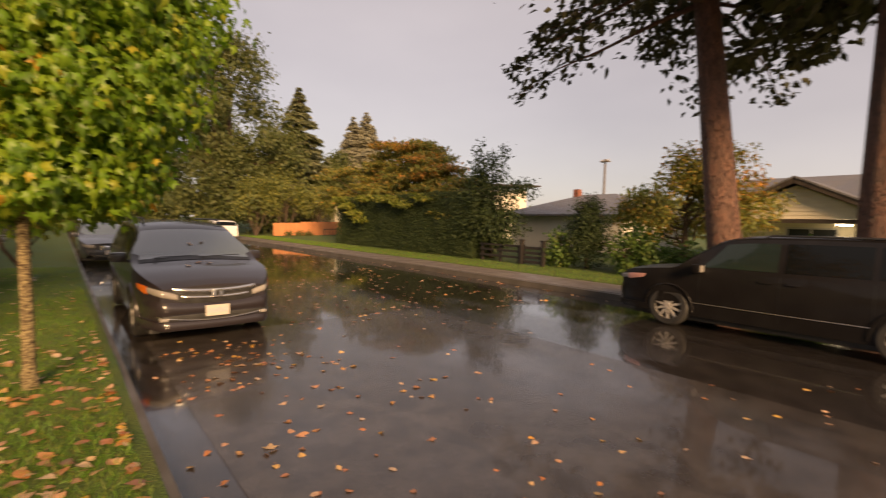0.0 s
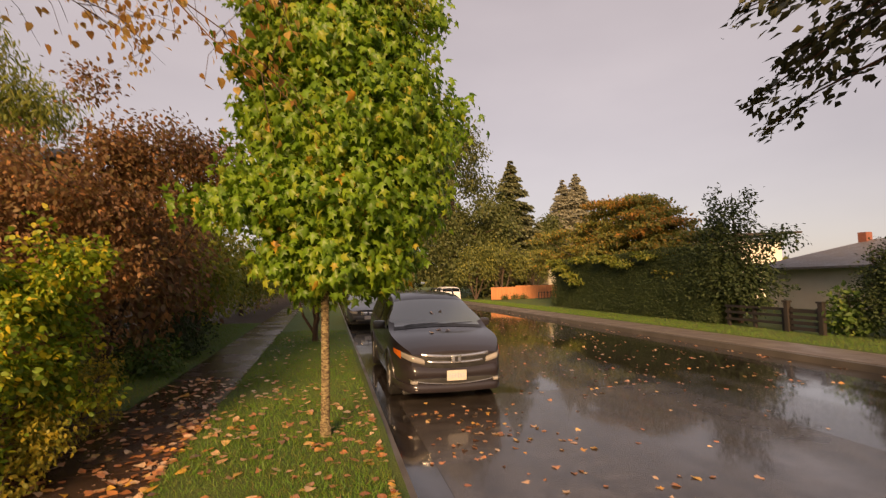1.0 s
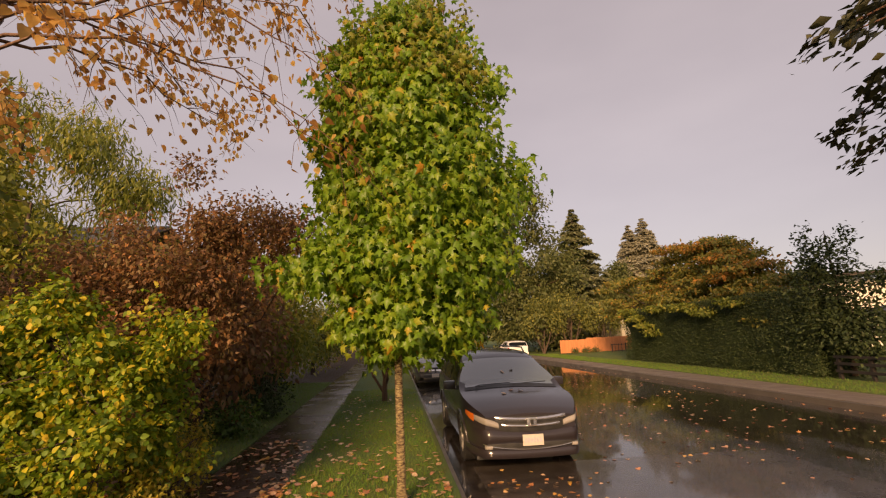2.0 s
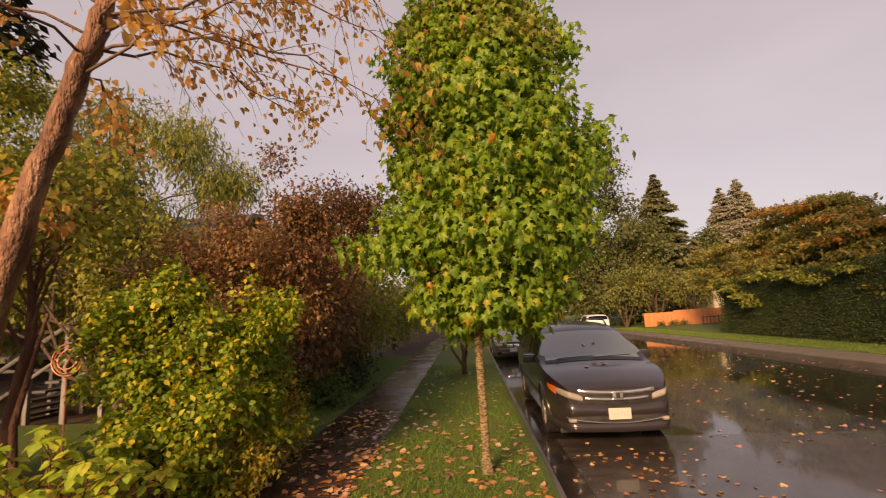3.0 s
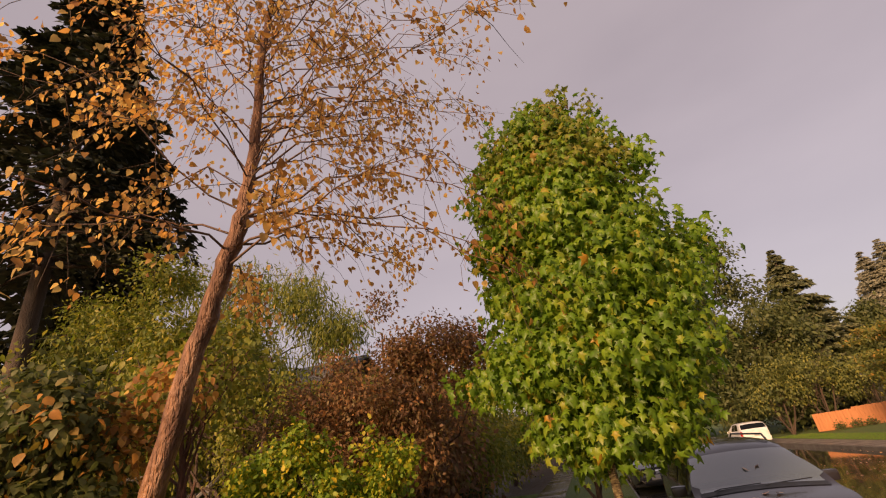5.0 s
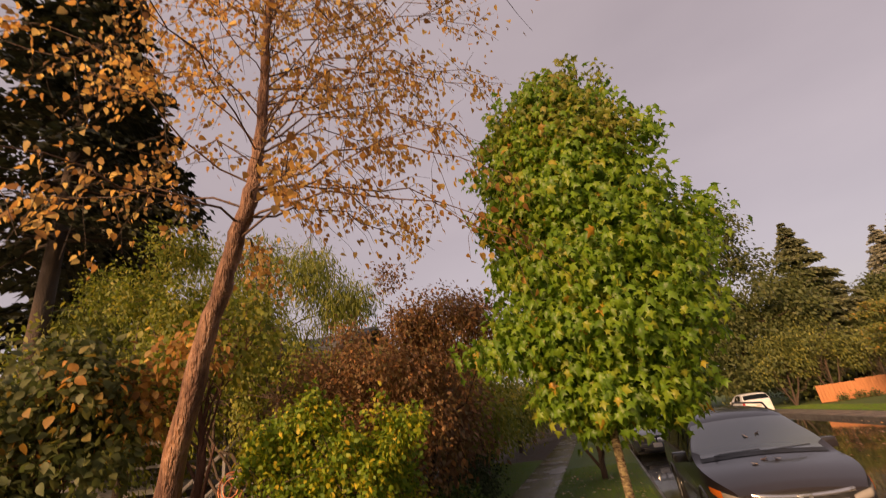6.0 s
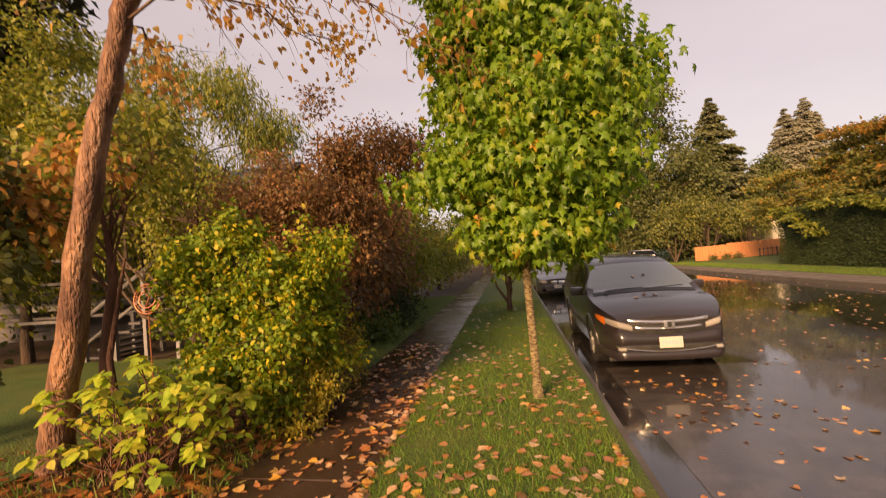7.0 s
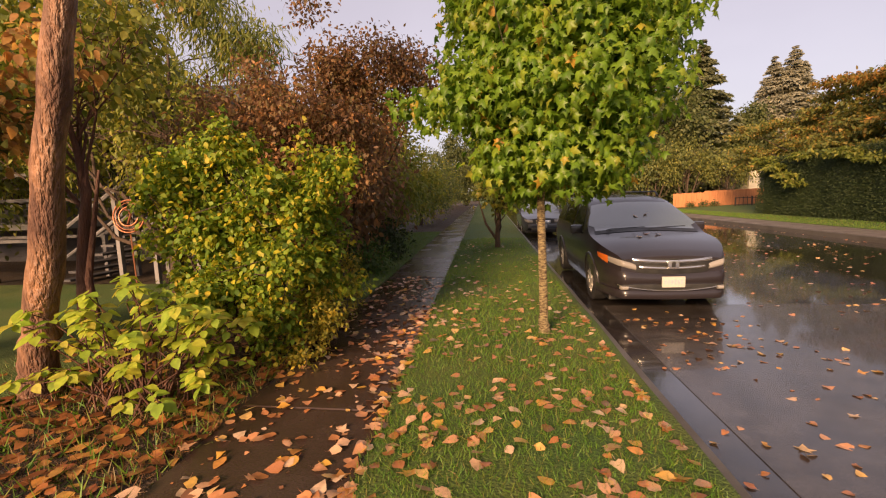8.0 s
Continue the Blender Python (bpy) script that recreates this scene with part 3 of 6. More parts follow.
v, f = leaf_cloud(rng, np.array(gold_c), np.array(gold_o), 3, 0.11, HEART, 0.078, 1.1)
raw_part("crown", v, f, M["gold_leaf"], gold, "sparse golden and orange heart-shaped leaves")

broadleaf("russet_tree", "small bushy tree with dark russet leaves", "tree", 21,
          [(-4.6, 7.9, 0.05, 0.09), (-4.5, 7.9, 0.9, 0.07), (-4.4, 7.8, 2.2, 0.05), (-4.3, 7.7, 4.3, 0.015)],
          lumpy(1, [(-4.5, 7.7, 3.1, 1.5, 1.4, 0.95), (-4.0, 7.5, 2.6, 1.0, 1.1, 0.9), (-5.2, 7.6, 2.3, 1.2, 1.3, 1.0), (-4.6, 7.6, 1.5, 0.9, 0.9, 0.6),
           (-3.7, 7.6, 3.9, 0.75, 0.7, 0.5), (-2.9, 7.9, 3.6, 0.45, 0.45, 0.55), (-4.1, 7.6, 4.85, 0.14, 0.14, 0.35), (-3.55, 7.7, 4.55, 0.3, 0.3, 0.3)], 100, 0.36),
          3000, 20, 0.13, OVAL, 0.068, M["red_leaf"], M["dark_bark"], 30, 0.5, fork=0.2,
          stems=[[(-4.9, 7.9, 0.05, 0.06), (-5.1, 7.8, 1.2, 0.045), (-5.3, 7.7, 2.6, 0.015)], [(-4.3, 8.0, 0.05, 0.06), (-3.9, 7.8, 1.2, 0.045), (-3.4, 7.6, 2.4, 0.015)]])
bush_lobes = [(-4.05, 5.1, 1.9, 1.0, 0.7, 0.55), (-3.4, 5.1, 1.6, 0.72, 0.65, 0.62), (-4.5, 5.2, 1.5, 0.55, 0.5, 0.7), (-3.7, 4.8, 1.0, 0.7, 0.5, 0.5), (-3.2, 5.1, 2.15, 0.35, 0.3, 0.25),
              (-4.1, 5.0, 2.4, 0.35, 0.3, 0.22), (-4.9, 5.1, 2.05, 0.3, 0.25, 0.35), (-3.45, 4.8, 0.55, 0.35, 0.3, 0.35), (-3.2, 5.2, 1.0, 0.35, 0.45, 0.5),
              (-4.35, 4.8, 0.9, 0.5, 0.35, 0.5), (-3.95, 4.6, 0.55, 0.5, 0.3, 0.4)]
broadleaf("yellowing_bush", "dense leafy shrub, green turning yellow, beside the pavement", "shrub", 22,
          [(-4.0, 5.1, 0.05, 0.05), (-4.0, 5.1, 0.8, 0.035), (-3.9, 5.0, 2.2, 0.01)],
          lumpy(2, bush_lobes, 130, 0.17) + [(-4.1, 5.0, 2.62, 0.07, 0.07, 0.2), (-3.3, 5.05, 2.4, 0.06, 0.06, 0.2), (-4.6, 5.1, 2.5, 0.07, 0.07, 0.2), (-2.85, 5.1, 2.1, 0.07, 0.07, 0.2)],
          1650, 15, 0.075, OVAL_BROAD, 0.056, M["bush_leaf"], M["dark_bark"], 46, 0.45, fork=0.1)


def whorled_shrub():
    """Arching stems, each ending in a spray of large leaves that spread flat and hang at the tips."""
    rng = np.random.default_rng(24)
    base = np.array((-4.35, 3.8, 0.08))
    t = thing("broad_leaved_shrub", "low shrub with large pale green leaves on arching stems", "shrub", at=tuple(base))
    P, T, N, S = [], [], [], []
    for k in range(58):
        end = np.array((rng.uniform(-5.05, -3.4), rng.uniform(3.3, 4.2), 0))
        end[2] = 0.35 + 0.95 * rng.random() ** 0.8 * (1 - 0.35 * abs(end[0] + 4.15))
        root = base + np.array((rng.normal(0, 0.22), rng.normal(0, 0.12), 0))
        line = bend(root - base, end - base, 0.011, 0.004, 0.12, rng, 6)
        v, q = tubes([line], 5)
        raw_part("stem", v, q, M["red_bark"], t, smooth=True)
        for tip, n, size in ((line[-1], int(rng.integers(5, 9)), 0.125), (line[-2], 3, 0.11), (line[-3], 3, 0.10)):
            w0 = rng.random() * 6.28
            for i in range(n):
                w = w0 + i * 6.28 / n + rng.normal(0, 0.2)
                d = np.array((math.cos(w), math.sin(w), 0))
                P.append(np.array(tip[:3]) + d * 0.015)
                T.append(d + np.array((0, 0, rng.uniform(-0.75, 0.1))))
                N.append(np.array((0, -0.25, 1.0)) + rng.normal(0, 0.2, 3))
                S.append(size * rng.uniform(0.65, 1.1))
    v, f = scatter(OVAL_BROAD, np.array(P), np.array(T), np.array(N), np.array(S))
    raw_part("crown", v, f, M["big_leaf"], t, "large pale green pointed leaves")


whorled_shrub()
broadleaf("low_yellow_shrub", "low shrub with pale yellow small leaves at the pavement edge", "shrub", 23,
          [(-3.5, 5.4, 0.05, 0.02), (-3.5, 5.4, 0.3, 0.015), (-3.45, 5.35, 0.7, 0.006)],
          lumpy(5, [(-3.35, 5.2, 0.5, 0.32, 0.45, 0.42), (-3.5, 5.9, 0.55, 0.34, 0.5, 0.42), (-3.65, 6.7, 0.6, 0.34, 0.5, 0.45), (-3.75, 7.4, 0.4, 0.3, 0.4, 0.3), (-3.25, 4.75, 0.35, 0.2, 0.25, 0.25)], 40, 0.13),
          380, 15, 0.07, OVAL, 0.05, M["yellow_leaf"], M["dark_bark"], 14, 0.5, fork=0.1)
broadleaf("olive_shrub", "tall olive-green garden tree behind the shrubs", "tree", 25,
          [(-7.5, 8.2, 0.05, 0.12), (-7.4, 8.2, 1.5, 0.09), (-7.2, 8.2, 4.5, 0.02)],
          lumpy(3, [(-6.6, 8.6, 3.1, 1.4, 1.3, 1.1), (-7.9, 8.2, 3.5, 1.5, 1.3, 1.2), (-6.0, 8.8, 2.0, 1.2, 1.2, 0.9), (-9.2, 8.4, 3.2, 1.4, 1.2, 1.2), (-11.0, 8.6, 4.0, 1.6, 1.2, 1.4), (-10.0, 9.2, 5.0, 1.6, 1.2, 1.0), (-12.5, 9.0, 3.6, 1.5, 1.2, 1.3), (-10.4, 7.9, 6.3, 1.0, 0.9, 0.9), (-11.9, 7.7, 5.9, 1.1, 0.9, 1.0), (-9.0, 8.1, 5.3, 0.9, 0.9, 0.7)], 50, 0.55),
          2100, 20, 0.2, OVAL, 0.10, M["olive_leaf"], M["dark_bark"], 24, 0.5, fork=0.25)
broadleaf("red_stemmed_shrub", "shrub with bare reddish stems, green and golden leaves", "shrub", 26,
          [(-6.3, 5.2, 0.05, 0.085), (-6.25, 5.2, 1.0, 0.075), (-6.05, 5.2, 2.0, 0.05), (-6.2, 5.2, 3.0, 0.02)],
          [(-6.4, 5.4, 3.5, 0.8, 0.7, 0.5), (-7.4, 5.2, 3.2, 0.8, 0.7, 0.6), (-6.0, 5.6, 3.8, 0.7, 0.6, 0.5)],
          130, 12, 0.2, OVAL_BROAD, 0.10, M["olive_leaf"], M["red_bark"], 16, 0.6, fork=0.6,
          extra=[([(-5.8, 4.6, 3.35, 0.5, 0.35, 0.3), (-6.5, 4.5, 3.1, 0.5, 0.35, 0.3), (-6.3, 4.5, 2.6, 0.5, 0.3, 0.4)], 75, 9, 0.13, M["gold_leaf"])],
          stems=[[(-5.75, 4.9, 0.05, 0.05), (-5.85, 4.9, 1.0, 0.04), (-5.6, 4.95, 2.2, 0.015)]])
broadleaf("garden_shrub", "tall loose dark green shrub with some yellow leaves in the garden", "shrub", 29,
          [(-7.2, 3.8, 0.05, 0.06), (-7.15, 3.8, 1.0, 0.05), (-7.0, 3.8, 2.4, 0.03), (-6.9, 3.8, 3.6, 0.01)],
          lumpy(8, [(-7.0, 3.9, 2.7, 0.8, 0.7, 0.8), (-7.7, 3.5, 2.2, 0.9, 0.7, 0.9), (-7.0, 3.7, 1.4, 0.7, 0.6, 0.8), (-8.0, 3.2, 1.2, 0.9, 0.7, 0.9), (-6.5, 4.0, 2.2, 0.4, 0.4, 0.5)], 44, 0.30),
          620, 12, 0.13, OVAL_BROAD, 0.11, M["wood_leaf"], M["red_bark"], 26, 0.6, fork=0.2,
          extra=[([(-6.6, 3.7, 2.9, 0.7, 0.5, 0.6), (-7.3, 3.5, 2.2, 0.9, 0.6, 0.8), (-7.0, 3.3, 1.3, 0.7, 0.4, 0.6)], 75, 7, 0.13, M["rust_leaf"])])
broadleaf("willow_tree", "tall willow with fine drooping green foliage", "tree", 27,
          [(-13.5, 14, 0.0, 0.35), (-13.3, 14, 3, 0.28), (-12.8, 14, 6, 0.15), (-12.5, 14, 9.5, 0.03)],
          lumpy(4, [(-12.5, 14, 8.6, 2.3, 2.2, 1.9), (-10.5, 14.3, 7.0, 1.8, 1.8, 1.6), (-15.0, 13.5, 7.2, 2.6, 2.2, 2.0), (-17.5, 13.5, 6.2, 2.2, 2.0, 1.8),
           (-12.5, 13.5, 5.4, 2.6, 2.0, 1.5), (-16, 13, 4.4, 2.4, 2, 1.5), (-9.8, 14, 5.0, 1.5, 1.5, 1.2), (-15.5, 12.8, 8.8, 1.8, 1.5, 1.6), (-18.0, 12.5, 7.6, 1.8, 1.5, 1.8), (-20, 12.5, 6.0, 1.8, 1.5, 1.8)], 46, 0.85),
          2200, 20, 0.34, SLIM, 0.26, M["willow_leaf"], M["dark_bark"], 26, 1.1, fork=0.4)
conifer("fir_tree", "huge dark fir behind the garden", 31, (-20.3, 10.6, 0.0), 30, 10.5, 6.3, 0.4, M["needle"], M["dark_bark"], 24, 6, 0.42, 130, "conifer")
conifer("fir_tree", "huge dark fir behind the garden", 32, (-29, 18, 0.0), 30, 6.0, 6.5, 0.55, M["needle"], M["dark_bark"], 28, 10, 0.8, 70, "conifer")
broadleaf("street_sapling", "small street tree with dark forked trunk", "tree", 28,
          [(-1.55, 14.6, 0.1, 0.09), (-1.55, 14.6, 0.6, 0.075), (-1.45, 14.6, 1.6, 0.05), (-1.4, 14.6, 3.6, 0.012)],
          [(-1.45, 14.6, 2.3, 0.95, 0.9, 0.9), (-1.4, 14.6, 3.2, 0.7, 0.7, 0.7)],
          170, 14, 0.16, MAPLE, 0.14, M["olive_leaf"], M["dark_bark"], 16, 0.6, fork=0.3,
          stems=[[(-1.55, 14.6, 0.35, 0.05), (-1.9, 14.6, 0.9, 0.04), (-2.1, 14.6, 1.6, 0.015)]])
for k, (x, y, s, zt) in enumerate([(-4.6, 12.5, 1.0, 0.95), (-4.4, 10.4, 0.8, 0.7), (-5.6, 11.6, 1.0, 1.1), (-5.2, 14.5, 1.1, 1.3)]):
    broadleaf("low_bush", "low dark green garden bush beside the pavement", "shrub", 40 + k,
              [(x, y, 0.05, 0.03), (x, y, zt * 0.5, 0.02), (x, y, zt, 0.008)], [(x, y, zt * 0.5, s * 0.75, s, zt * 0.5)],
              80, 14, 0.12, OVAL, 0.10, M["hedge_leaf"] if k != 1 else M["ivy_leaf"], M["dark_bark"], 8, 0.3, fork=0.1, group="garden bushes")
for k, (x, y, w, ht, mt) in enumerate([(-7.0, 17.5, 1.5, 5.0, "red_leaf"), (-6.8, 22, 1.3, 4.2, "olive_leaf"), (-6.6, 28, 1.6, 5.0, "olive_leaf"), (-7.2, 36, 1.8, 5.5, "wood_leaf"),
                                       (-8.2, 47, 2.2, 6.5, "olive_leaf"), (-10, 62, 3, 8, "wood_leaf"), (-5.2, 12.0, 1.1, 5.4, "red_leaf"), (-5.6, 17.0, 1.3, 6.0, "olive_leaf"), (-8.5, 12.5, 1.8, 5.0, "red_leaf"), (-13.5, 9.5, 2.2, 6.8, "olive_leaf"), (-16.5, 9.0, 2.2, 6.0, "wood_leaf"), (-19.5, 9.5, 2.4, 6.5, "olive_leaf")]):
    broadleaf("garden_tree", "leafy garden tree lining the pavement", "tree", 60 + k,
              [(x, y, 0.0, 0.14), (x, y, ht * 0.4, 0.1), (x, y, ht * 0.9, 0.02)],
              [(x, y, ht * 0.62, w, w * 1.6, ht * 0.36), (x + 0.4 * w, y - w, ht * 0.4, w * 0.8, w * 1.1, ht * 0.3), (x, y + w, ht * 0.45, w, w, ht * 0.3)],
              340, 15, 0.28, OVAL, 0.17, M[mt], M["dark_bark"], 12, 0.5, group="trees along the pavement")

# ---------- trees, far side ----------
conifer("street_fir", "tall fir with thick reddish bare trunk and high dark boughs", 33, (13.6, 4.98, 0.1), 24, 8.1, 6.5, 0.44, M["needle"], M["fir_bark"], 22, 8, 0.28, 210, "conifer", "street firs", lean=-7.0)
conifer("street_fir", "tall fir with thick reddish bare trunk and high dark boughs", 34, (13.4, 1.95, 0.1), 24, 8.0, 4.6, 0.47, M["needle"], M["fir_bark"], 24, 9, 0.42, 190, "conifer", "street firs")
for k, (x, y, ht, w, mt) in enumerate([(11, 50, 21.5, 5.5, "wood_leaf"), (3.5, 60, 17, 4.5, "wood_leaf"), (-2, 75, 15, 5, "wood_leaf"), (18, 54, 10.5, 4.0, "wood_leaf"),
                                       (23, 52, 9.5, 3.5, "wood_leaf"), (-9, 85, 16, 6, "wood_leaf"), (14, 70, 17, 6, "wood_leaf"), (27, 47, 8, 3, "rust_leaf")]):
    broadleaf("woodland_tree", "tall dense dark green tree at the end of the street", "tree", 80 + k,
              [(x, y, 0.0, 0.4), (x, y, ht * 0.4, 0.28), (x, y, ht * 0.92, 0.03)],
              lumpy(k, [(x, y, ht * 0.72, w * 0.62, w * 0.62, ht * 0.26), (x - w * 0.4, y - 1, ht * 0.45, w * 0.7, w * 0.7, ht * 0.25), (x + w * 0.45, y - 1, ht * 0.42, w * 0.7, w * 0.7, ht * 0.24),
               (x, y - w * 0.5, ht * 0.2, w * 0.9, w * 0.6, ht * 0.2), (x + 0.2 * w, y, ht * 0.9, w * 0.25, w * 0.25, ht * 0.1)], 70, ht * 0.07),
              1500, 16, 0.5, OVAL, 0.36, M[mt], M["dark_bark"], 12, 0.4, group="trees at the street's end")
for k, (x, y, ht, w) in enumerate([(11.8, 43.5, 5.8, 1.8), (14.5, 43.5, 6.6, 2.2), (18.0, 44, 5.5, 2.0)]):
    broadleaf("vase_tree", "many-stemmed small tree with yellowing leaves", "tree", 100 + k,
              [(x, y, 0.0, 0.08), (x + 0.1, y, 1.5, 0.07), (x + 0.3, y, 4, 0.02)],
              [(x, y, ht * 0.75, w, w, ht * 0.22), (x - w * 0.6, y, ht * 0.55, w * 0.6, w * 0.6, ht * 0.2), (x + w * 0.7, y, ht * 0.55, w * 0.6, w * 0.6, ht * 0.22)],
              190, 18, 0.24, OVAL, 0.19, M["vase_leaf"], M["dark_bark"], 14, 0.9, fork=0.2, group="yellowing trees",
              stems=[[(x, y, 0, 0.07), (x - 0.5, y, 1.5, 0.06), (x - 1.0, y, 3.6, 0.02)], [(x, y, 0, 0.07), (x + 0.6, y, 1.5, 0.06), (x + 1.2, y, 3.6, 0.02)]])
# Far conifers: their pale needle colours stand in for haze.
conifer("spruce_tree", "distant pointed spruce above the trees, paled to grey-green for haze", 35, (31.3, 58.6, 0.0), 17.4, 2.0, 6.4, 0.3, M["spruce"], M["dark_bark"], 44, 12, 0.36, 70, "conifer", "distant spruces", 0.95, uneven=0.18)
conifer("spruce_tree", "distant pointed spruce above the trees, paled to grey-green for haze", 36, (29.5, 59.2, 0.0), 16.6, 2.0, 5.4, 0.3, M["spruce"], M["dark_bark"], 44, 12, 0.36, 70, "conifer", "distant spruces", 0.95, uneven=0.18)
conifer("woodland_fir", "pointed green fir at the end of the street, paled for haze", 37, (18.9, 51.9, 0.0), 16.9, 1.5, 6.2, 0.35, M["hazed_wood_needle"], M["dark_bark"], 34, 12, 0.42, 80, "conifer", "", 0.95, uneven=0.22)
cherry_layers = []
lay = np.random.default_rng(9)
for k in range(96):
    f = k / 95
    z = 2.8 + 4.2 * f + lay.normal(0, 0.15)
    span = 8.0 * (1 - 0.62 * f)
    y = 25.2 + 0.8 * f + (2 * lay.random() - 1) * span
    cherry_layers.append((14.3 + 2.0 * f + 0.9 * lay.random(), y, z - 0.05 * abs(y - 26), 0.8 + 0.4 * lay.random(), 1.0 + 0.6 * lay.random(), 0.11))
for k in range(20):
    cherry_layers.append((14.2 + 2.0 * lay.random(), 29.5 + 6.0 * lay.random(), 3.0 + 3.0 * lay.random(), 0.9, 1.3, 0.12))
for k in range(18):
    y = 17.6 + 4.0 * lay.random()
    cherry_layers.append((14.6 + 1.4 * lay.random(), y, 3.2 + (0.5 + 0.55 * (y - 17.6)) * lay.random(), 0.8, 1.0, 0.13))
broadleaf("cherry_tree", "spreading cherry with layered green and rust boughs behind the hedge", "tree", 110,
          [(17.2, 24, 0.2, 0.22), (17.2, 24, 2.2, 0.18), (17.0, 24, 6.6, 0.05)], cherry_layers,
          2900, 14, 0.17, OVAL, 0.18, M["cherry_leaf"], M["dark_bark"], 60, 0.25, flat=0.6, fork=0.4,
          extra=[([(15.8, 22.5, 5.6, 1.2, 1.6, 0.14), (15.6, 20.3, 4.9, 1.1, 1.3, 0.14), (15.6, 24.0, 6.5, 1.0, 1.4, 0.14), (15.4, 26.5, 6.9, 1.0, 1.4, 0.12), (14.8, 21.5, 4.5, 1.1, 1.4, 0.14)], 230, 14, 0.17, M["rust_leaf"]),
                 ([(13.45, 29.0, 3.2, 0.4, 1.1, 0.10), (13.2, 27.6, 2.75, 0.35, 0.9, 0.09), (13.1, 26.5, 2.3, 0.3, 0.8, 0.09), (13.05, 25.6, 1.85, 0.25, 0.6, 0.08), (13.3, 25.3, 3.2, 0.4, 1.0, 0.1),
                   (13.2, 22.5, 3.1, 0.4, 1.2, 0.1), (13.15, 21.0, 2.75, 0.3, 0.8, 0.09), (13.4, 19.2, 3.1, 0.4, 1.0, 0.1)], 300, 13, 0.12, M["willow_leaf"])])
broadleaf("dark_shrub_tree", "slim dark-leaved tree with upright twigs at the hedge's end", "tree", 111,
          [(14.6, 15.4, 0.2, 0.09), (14.6, 15.4, 2, 0.07), (14.6, 15.5, 5.4, 0.012)],
          [(14.2, 15.6, 2.4, 1.1, 1.6, 1.5), (14.1, 14.5, 1.7, 1.0, 1.4, 1.1), (14.4, 15.7, 4.1, 0.8, 1.2, 0.9), (14.2, 16.4, 1.2, 0.9, 1.0, 0.9), (14.4, 16.2, 5.3, 0.22, 0.25, 0.5), (14.5, 14.6, 5.0, 0.18, 0.2, 0.35),
           (14.5, 13.7, 3.4, 0.6, 0.8, 0.4)],
          780, 14, 0.18, OVAL, 0.14, M["hedge_leaf"], M["dark_bark"], 26, 0.2, fork=0.3)
broadleaf("clipped_shrub", "dense dark conical evergreen shrub", "shrub", 112,
          [(14.6, 10.2, 0.15, 0.08), (14.6, 10.2, 1.2, 0.06), (14.6, 10.2, 2.8, 0.02)],
          [(14.6, 10.2, 1.1, 0.85, 0.92, 0.95), (14.6, 10.2, 1.9, 0.78, 0.86, 0.85), (14.6, 10.2, 2.55, 0.5, 0.56, 0.48)],
          560, 16, 0.10, OVAL, 0.085, M["hedge_leaf"], M["dark_bark"], 8, 0.2)
for k, (x, y, s, zt) in enumerate([(14.2, 7.9, 0.9, 1.6), (14.3, 11.2, 0.7, 1.5), (14.6, 6.6, 0.8, 1.3), (15.2, 8.6, 0.9, 1.8), (14.4, 3.6, 0.8, 1.4)]):
    broadleaf("rhododendron", "rounded evergreen shrub with bright green leaves", "shrub", 120 + k,
              [(x, y, 0.15, 0.04), (x, y, zt * 0.5, 0.03), (x, y, zt, 0.01)], [(x, y, zt * 0.55, s, s, zt * 0.5)],
              90, 12, 0.14, OVAL, 0.16, M["ivy_leaf"], M["dark_bark"], 8, 0.2, group="evergreen shrubs")
broadleaf("yellow_tree", "bushy tree with olive and golden leaves beside the house", "tree", 130,
          [(18.5, 8.3, 0.3, 0.15), (18.5, 8.3, 1.8, 0.12), (18.5, 8.3, 4.6, 0.02)],
          lumpy(6, [(18.4, 8.6, 3.0, 1.6, 1.7, 1.2), (18.3, 10.0, 2.2, 1.4, 1.3, 1.0), (18.3, 6.7, 3.0, 1.4, 1.2, 1.2), (18.4, 7.8, 4.2, 1.2, 1.3, 0.8)], 36, 0.6),
          760, 15, 0.2, OVAL, 0.15, M["cherry_leaf"], M["dark_bark"], 20, 0.4, fork=0.25,
          extra=[([(18.2, 7.9, 4.5, 1.2, 1.5, 0.6), (18.2, 6.4, 3.6, 0.8, 0.9, 0.8)], 100, 12, 0.2, M["rust_leaf"])])


